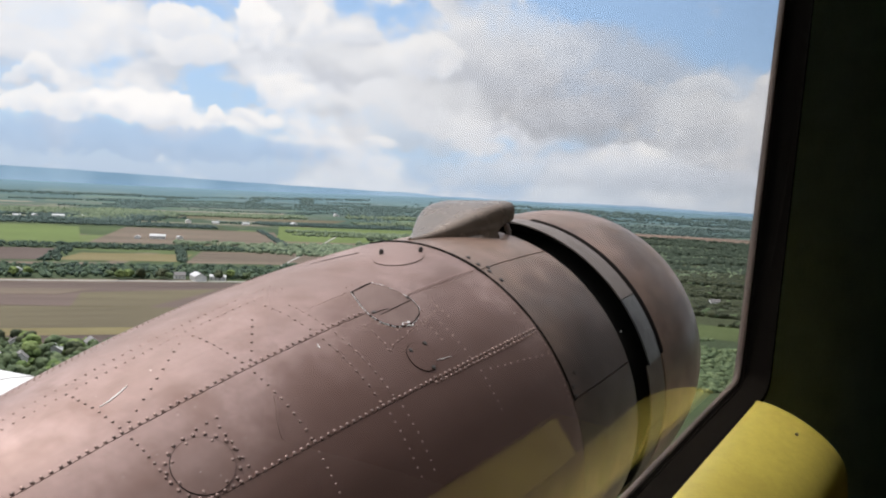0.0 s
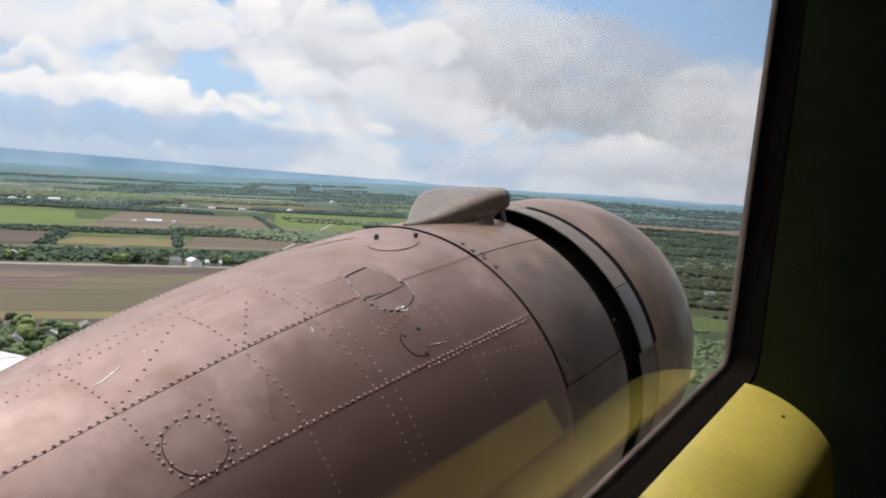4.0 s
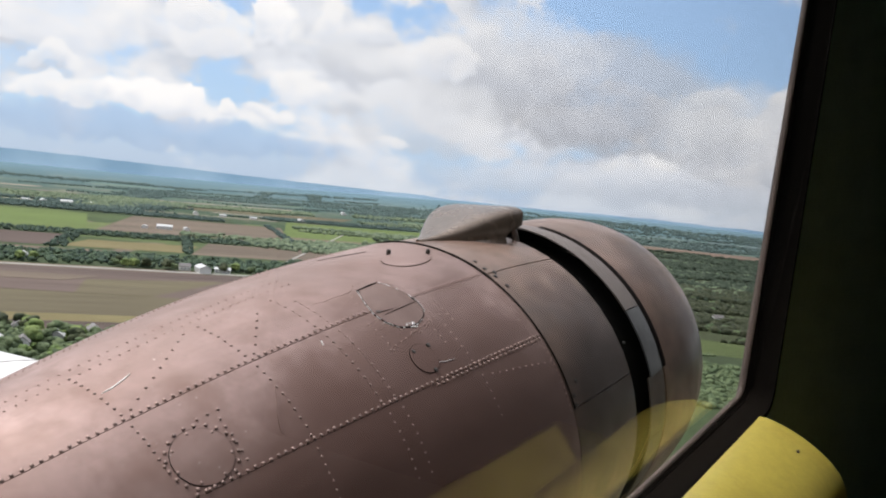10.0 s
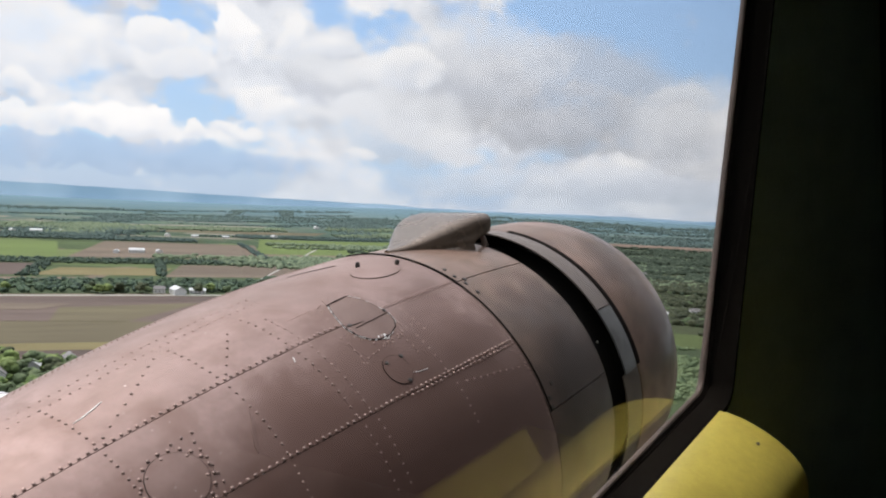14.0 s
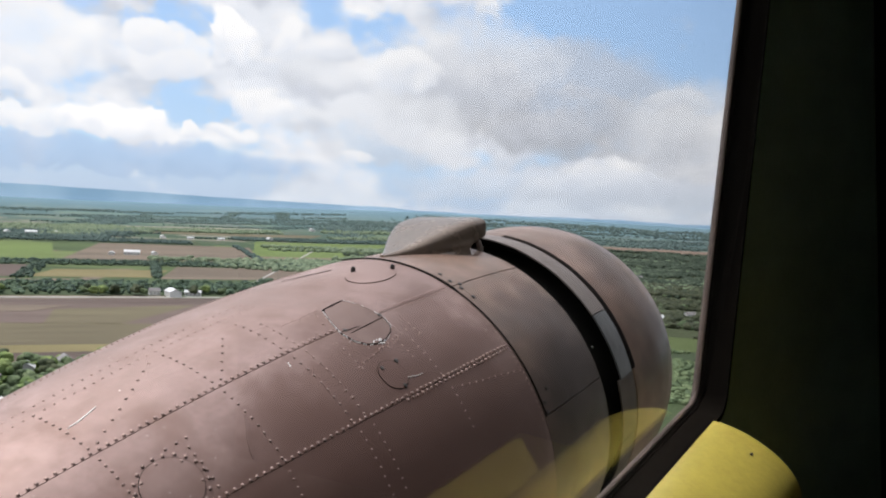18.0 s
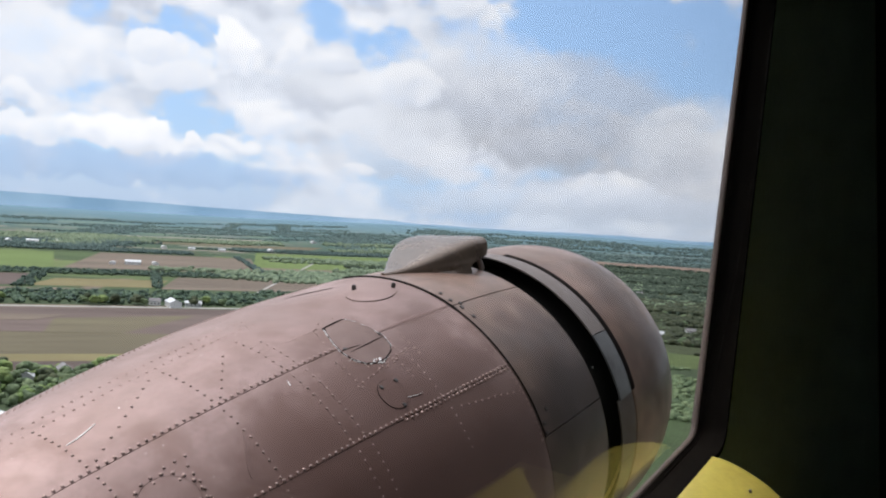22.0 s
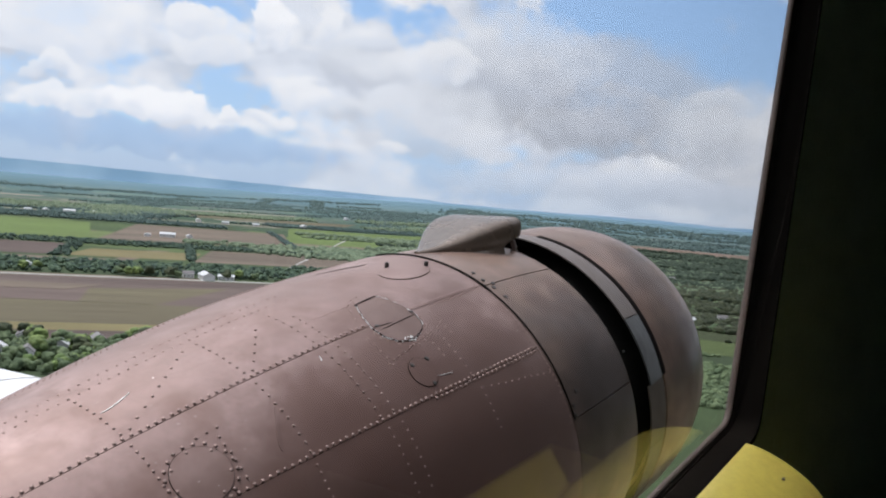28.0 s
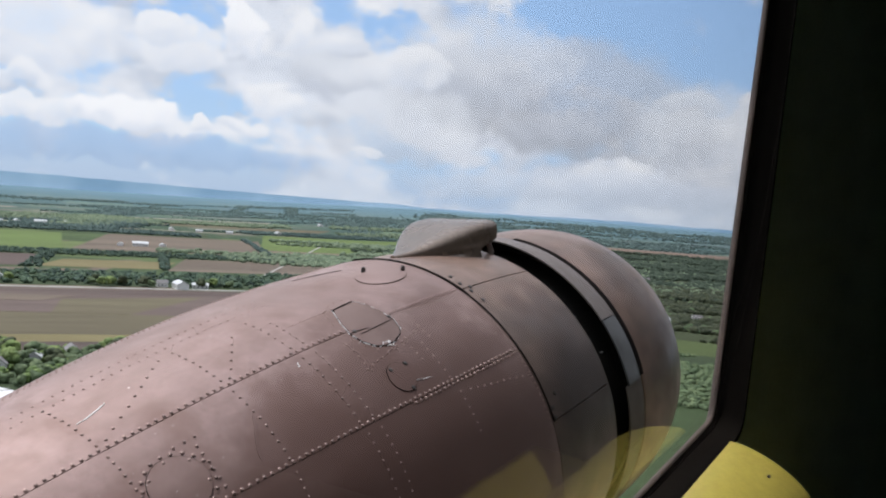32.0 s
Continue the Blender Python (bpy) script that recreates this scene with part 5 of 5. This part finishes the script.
# houses and barns
def make_house(name, lx, ly, hz, pitch, wall, roof, label, windows=3):
    t = thing(name, label, "building", Matrix.Identity(4), "farm and village buildings")
    bm = bmesh.new()
    rz = hz + ly / 2 * pitch
    sec = [(-ly / 2, 0), (ly / 2, 0), (ly / 2, hz), (0, rz), (-ly / 2, hz)]
    rows = [[bm.verts.new((x, y, z)) for y, z in sec] for x in (-lx / 2, lx / 2)]
    grid_faces(bm, rows, close_v=True)
    bm.faces.new(rows[0])
    bm.faces.new(rows[1])
    part("wall", bm, wall, t, smooth=False)
    bm = bmesh.new()
    o = 0.5
    for s in (-1, 1):
        pts = [(s * (ly / 2 + o), hz - o * pitch), (0, rz), (0, rz + 0.25), (s * (ly / 2 + o), hz - o * pitch + 0.25)]
        rows = [[bm.verts.new((x, y, z + 0.02)) for y, z in pts] for x in (-lx / 2 - o, lx / 2 + o)]
        grid_faces(bm, rows, close_v=True)
        bm.faces.new(rows[0])
        bm.faces.new(rows[1])
    part("roof", bm, roof, t, smooth=False)
    for s in (-1, 1):
        for k in range(windows):
            bm = bmesh.new()
            xx = (k + 0.5) / windows * lx - lx / 2
            box(bm, xx - 0.6, xx + 0.6, s * ly / 2 - 0.05, s * ly / 2 + 0.06, hz * 0.35, hz * 0.35 + 1.4)
            part("window", bm, PANE, t, smooth=False)
    bm = bmesh.new()
    box(bm, lx / 2 - 0.05, lx / 2 + 0.06, -0.6, 0.6, 0, 2.1)
    part("door", bm, PANE, t, smooth=False)
    return t


KINDS = [make_house("house", 12, 8, 5.2, 0.7, HOUSE_WHITE, ROOF_GREY, "small white house with grey roof among trees"),
         make_house("barn", 28, 13, 5.5, 0.5, HOUSE_WHITE, ROOF_PALE, "long white barn with pale metal roof", 5),
         make_house("house", 11, 9, 4.6, 0.6, HOUSE_GREY, ROOF_PALE, "grey house with pale roof among trees"),
         make_house("shed", 18, 10, 4.0, 0.4, HOUSE_WHITE, ROOF_PALE, "low white farm shed", 4)]
PLACES = [(40, 1160, 1), (62, 1166, 3), (20, 1172, 0), (-190, 1185, 0), (-230, 1182, 3), (-150, 1220, 2),
          (-10, 1960, 1), (30, 1975, 3), (-45, 1950, 3), (-300, 2700, 1), (-340, 2710, 3), (-250, 2720, 1), (-420, 2700, 3),
          (-75, 640, 0), (-60, 668, 2), (-92, 655, 2), (-40, 690, 0), (-85, 700, 0), (-110, 676, 2), (470, 615, 0), (520, 625, 3),
          (-520, 2640, 1), (-470, 2644, 3), (-600, 2636, 3), (60, 2700, 1), (130, 2706, 3), (210, 2712, 3), (-200, 2800, 3), (560, 880, 2), (620, 900, 0), (760, 1000, 0), (350, 2780, 1), (700, 2400, 3), (560, 3300, 1), (900, 1500, 0)]
used = set()
for u, w, i in PLACES:
    x, y = land(u, w)
    m4 = Matrix.LocRotScale((x, y, height(x, y) + 0.1), Euler((0, 0, VIEW + rng.choice((0.1, 1.6)) + rng.uniform(-0.15, 0.15))), None)
    if i not in used:
        used.add(i)
        KINDS[i].matrix_basis = m4
    else:
        copy_thing(KINDS[i], m4)


# far ridge closing the valley; its blue and its glow imitate haze
def build_ridge():
    mt = bpy.data.materials.new("far_hazed_hills")
    mt.use_nodes = True
    N, L = mt.node_tree.nodes, mt.node_tree.links
    b = N["Principled BSDF"]
    b.inputs["Roughness"].default_value = 1.0
    b.inputs["Specular IOR Level"].default_value = 0.0
    tc = N.new("ShaderNodeTexCoord")
    nz = N.new("ShaderNodeTexNoise")
    nz.inputs["Scale"].default_value, nz.inputs["Detail"].default_value = 0.0035, 8
    L.new(tc.outputs["Object"], nz.inputs["Vector"])
    cr = N.new("ShaderNodeValToRGB")
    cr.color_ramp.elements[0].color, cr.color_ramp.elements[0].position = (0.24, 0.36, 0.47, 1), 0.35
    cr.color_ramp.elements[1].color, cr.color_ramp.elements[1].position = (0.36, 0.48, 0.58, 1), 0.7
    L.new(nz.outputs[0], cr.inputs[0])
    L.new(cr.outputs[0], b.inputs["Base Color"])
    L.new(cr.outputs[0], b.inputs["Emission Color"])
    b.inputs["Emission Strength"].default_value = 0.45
    bm = bmesh.new()
    rows = []
    for k in range(1081):
        deg = -180 + k / 3
        a = radians(deg)
        rise = 26 * max(0, min(1, (deg - 34) / 22)) if deg < 120 else 26
        top = -6 + rise + 9 * noise.noise((deg / 7.0, 0, 0)) + 4 * noise.noise((deg / 2.0, 5, 0)) + 2 * noise.noise((deg / 0.6, 9, 0))
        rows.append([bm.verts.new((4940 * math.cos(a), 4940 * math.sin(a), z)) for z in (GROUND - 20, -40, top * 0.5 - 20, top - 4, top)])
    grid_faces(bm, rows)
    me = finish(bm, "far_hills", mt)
    tagged(new("backdrop", me), "far ridge on the horizon with blue haze and glow painted in", "hills", "", "structure")


build_ridge()

# ---- rivets, last ----
def rivet_mesh(r, h):
    bm = bmesh.new()
    rows = []
    for k, (rr, zz) in enumerate(((r, -0.001), (r * 0.95, h * 0.35), (r * 0.62, h * 0.85))):
        rows.append([bm.verts.new((rr * math.cos(a), rr * math.sin(a), zz)) for a in steps(0, 2 * math.pi, 10)[:-1]])
    grid_faces(bm, rows, close_v=True)
    top = bm.verts.new((0, 0, h))
    n = len(rows[-1])
    for i in range(n):
        bm.faces.new((rows[-1][i], rows[-1][(i + 1) % n], top))
    me = finish(bm, "rivet", RIVET)
    me.set_sharp_from_angle(angle=radians(80))
    return me


RIV, RIV_MID, RIV_SMALL = rivet_mesh(0.0057, 0.0034), rivet_mesh(0.0046, 0.0026), rivet_mesh(0.0037, 0.0020)
NEAR, REST = [], []


def rivet(sx, deg, small=0, jit=0.0012):
    sx += rng.uniform(-jit, jit)
    deg += rng.uniform(-jit, jit) * 60
    (REST if small == 1 or len(NEAR) >= 300 else NEAR).append((sx, deg, small))


def along(deg, s0, s1, step, small=0):
    n = int(round((s1 - s0) / step))
    for i in range(n + 1):
        rivet(s0 + (s1 - s0) * i / n, deg(s0 + (s1 - s0) * i / n) if callable(deg) else deg, small)


def round_row(sx, d0, d1, step, small=0):
    n = int(round((d1 - d0) / step))
    for i in range(n + 1):
        rivet(sx, d0 + (d1 - d0) * i / n, small)


along(SEAM_TOP - 0.75, -1.98, -0.66, 0.0245)
along(SEAM_SIDE - 0.55, -1.50, -0.02, 0.0245)
along(SEAM_SIDE + 0.50, -0.62, -0.02, 0.0245)
for sx, d0, d1 in ((-1.535, 97, 133), (-1.133, 100, 141), (-0.860, 101.5, 141), (-0.806, 105.5, 141)):
    round_row(sx, d0, SEAM_TOP - 2.4, 2.3, 2)
    round_row(sx, SEAM_TOP + 1.8, d1, 2.25, 2)
for k in range(20):
    a = 2 * math.pi * k / 20
    if k not in (4, 5):
        rivet(-1.437 + 0.096 * math.cos(a), 134.6 + math.degrees(0.088 * math.sin(a) / 0.655))
along(126.2, -1.390, -1.322, 0.032, 2)
round_row(-1.336, 128.6, 139.6, 2.2, 2)
for k in range(7):
    a = radians(20 + 50 * k)
    rivet(-1.437 + 0.078 * math.cos(a), 134.6 + math.degrees(0.071 * math.sin(a) / 0.655))
# finer rows
along(SEAM_TOP - 0.7, -0.40, -0.03, 0.018, 1)
along(SEAM_TOP + 0.5, -0.40, -0.03, 0.018, 1)
along(92.7, -2.0, -0.72, 0.031, 1)
along(96.8, -2.0, -0.72, 0.031, 1)
for dg in (74.6, 77.2):
    along(dg, -2.1, -0.05, 0.022, 1)
along(lambda s: 105.6 - (s + 0.968) * 80, -1.106, -0.955, 0.030, 2)
along(lambda s: 116.1 - (s + 1.506) * 49.2, -1.506, -1.189, 0.040, 2)
for sx, d0, d1 in ((-0.363, 121, 129), (-0.418, 130, 141), (-0.475, 128, 134), (-0.69, 122, 131), (-0.02, 94, 117), (-0.02, 121, 141), (-0.02, 144, 164), (-0.412, 145.4, 156), (-0.855, 144.3, 160), (-0.797, 144.3, 160), (-1.138, 144.3, 158)):
    round_row(sx, d0, d1, 2.1 if sx < -0.1 else 1.7, 1)
along(lambda s: 146.0 + (s + 0.36) * 11, -0.36, -0.03, 0.035, 1)
along(109.6, -0.76, -0.62, 0.03, 1)
along(lambda s: 130.5 - (s + 0.70) * 14, -0.70, -0.40, 0.030, 1)
for k in range(20):
    a = 2 * math.pi * k / 20
    rivet(-0.532 + 0.122 * math.cos(a), 118.0 + math.degrees(0.143 * math.sin(a) / 0.75), 1)


def rivet_pose(sx, deg):
    p = at(X1 + sx, deg)
    nrm = Vector((0, p.y, p.z)).normalized()
    return Matrix.Translation(p) @ nrm.to_track_quat("Z", "Y").to_matrix().to_4x4()


for sx, deg, small in NEAR:
    ob = new("rivet", RIV_MID if small else RIV)
    ob.parent = PANELS["top" if deg < SEAM_TOP else "side" if deg < SEAM_SIDE else "low"]
    ob.matrix_basis = rivet_pose(sx, deg)
vs, fs, base = [], [], 0
for sx, deg, small in REST:
    me = (RIV, RIV_SMALL, RIV_MID)[small]
    m4 = rivet_pose(sx, deg)
    vs += [tuple(m4 @ v.co) for v in me.vertices]
    fs += [tuple(i + base for i in p.vertices) for p in me.polygons]
    base += len(me.vertices)
me = bpy.data.meshes.new("small_rivets")
me.from_pydata(vs, [], fs)
me.materials.append(RIVET)
me.polygons.foreach_set("use_smooth", [True] * len(fs))
ob = new("small_rivets", me)
ob.parent = nacelle
tagged(ob, "rows of small painted rivets", kind="stuff")
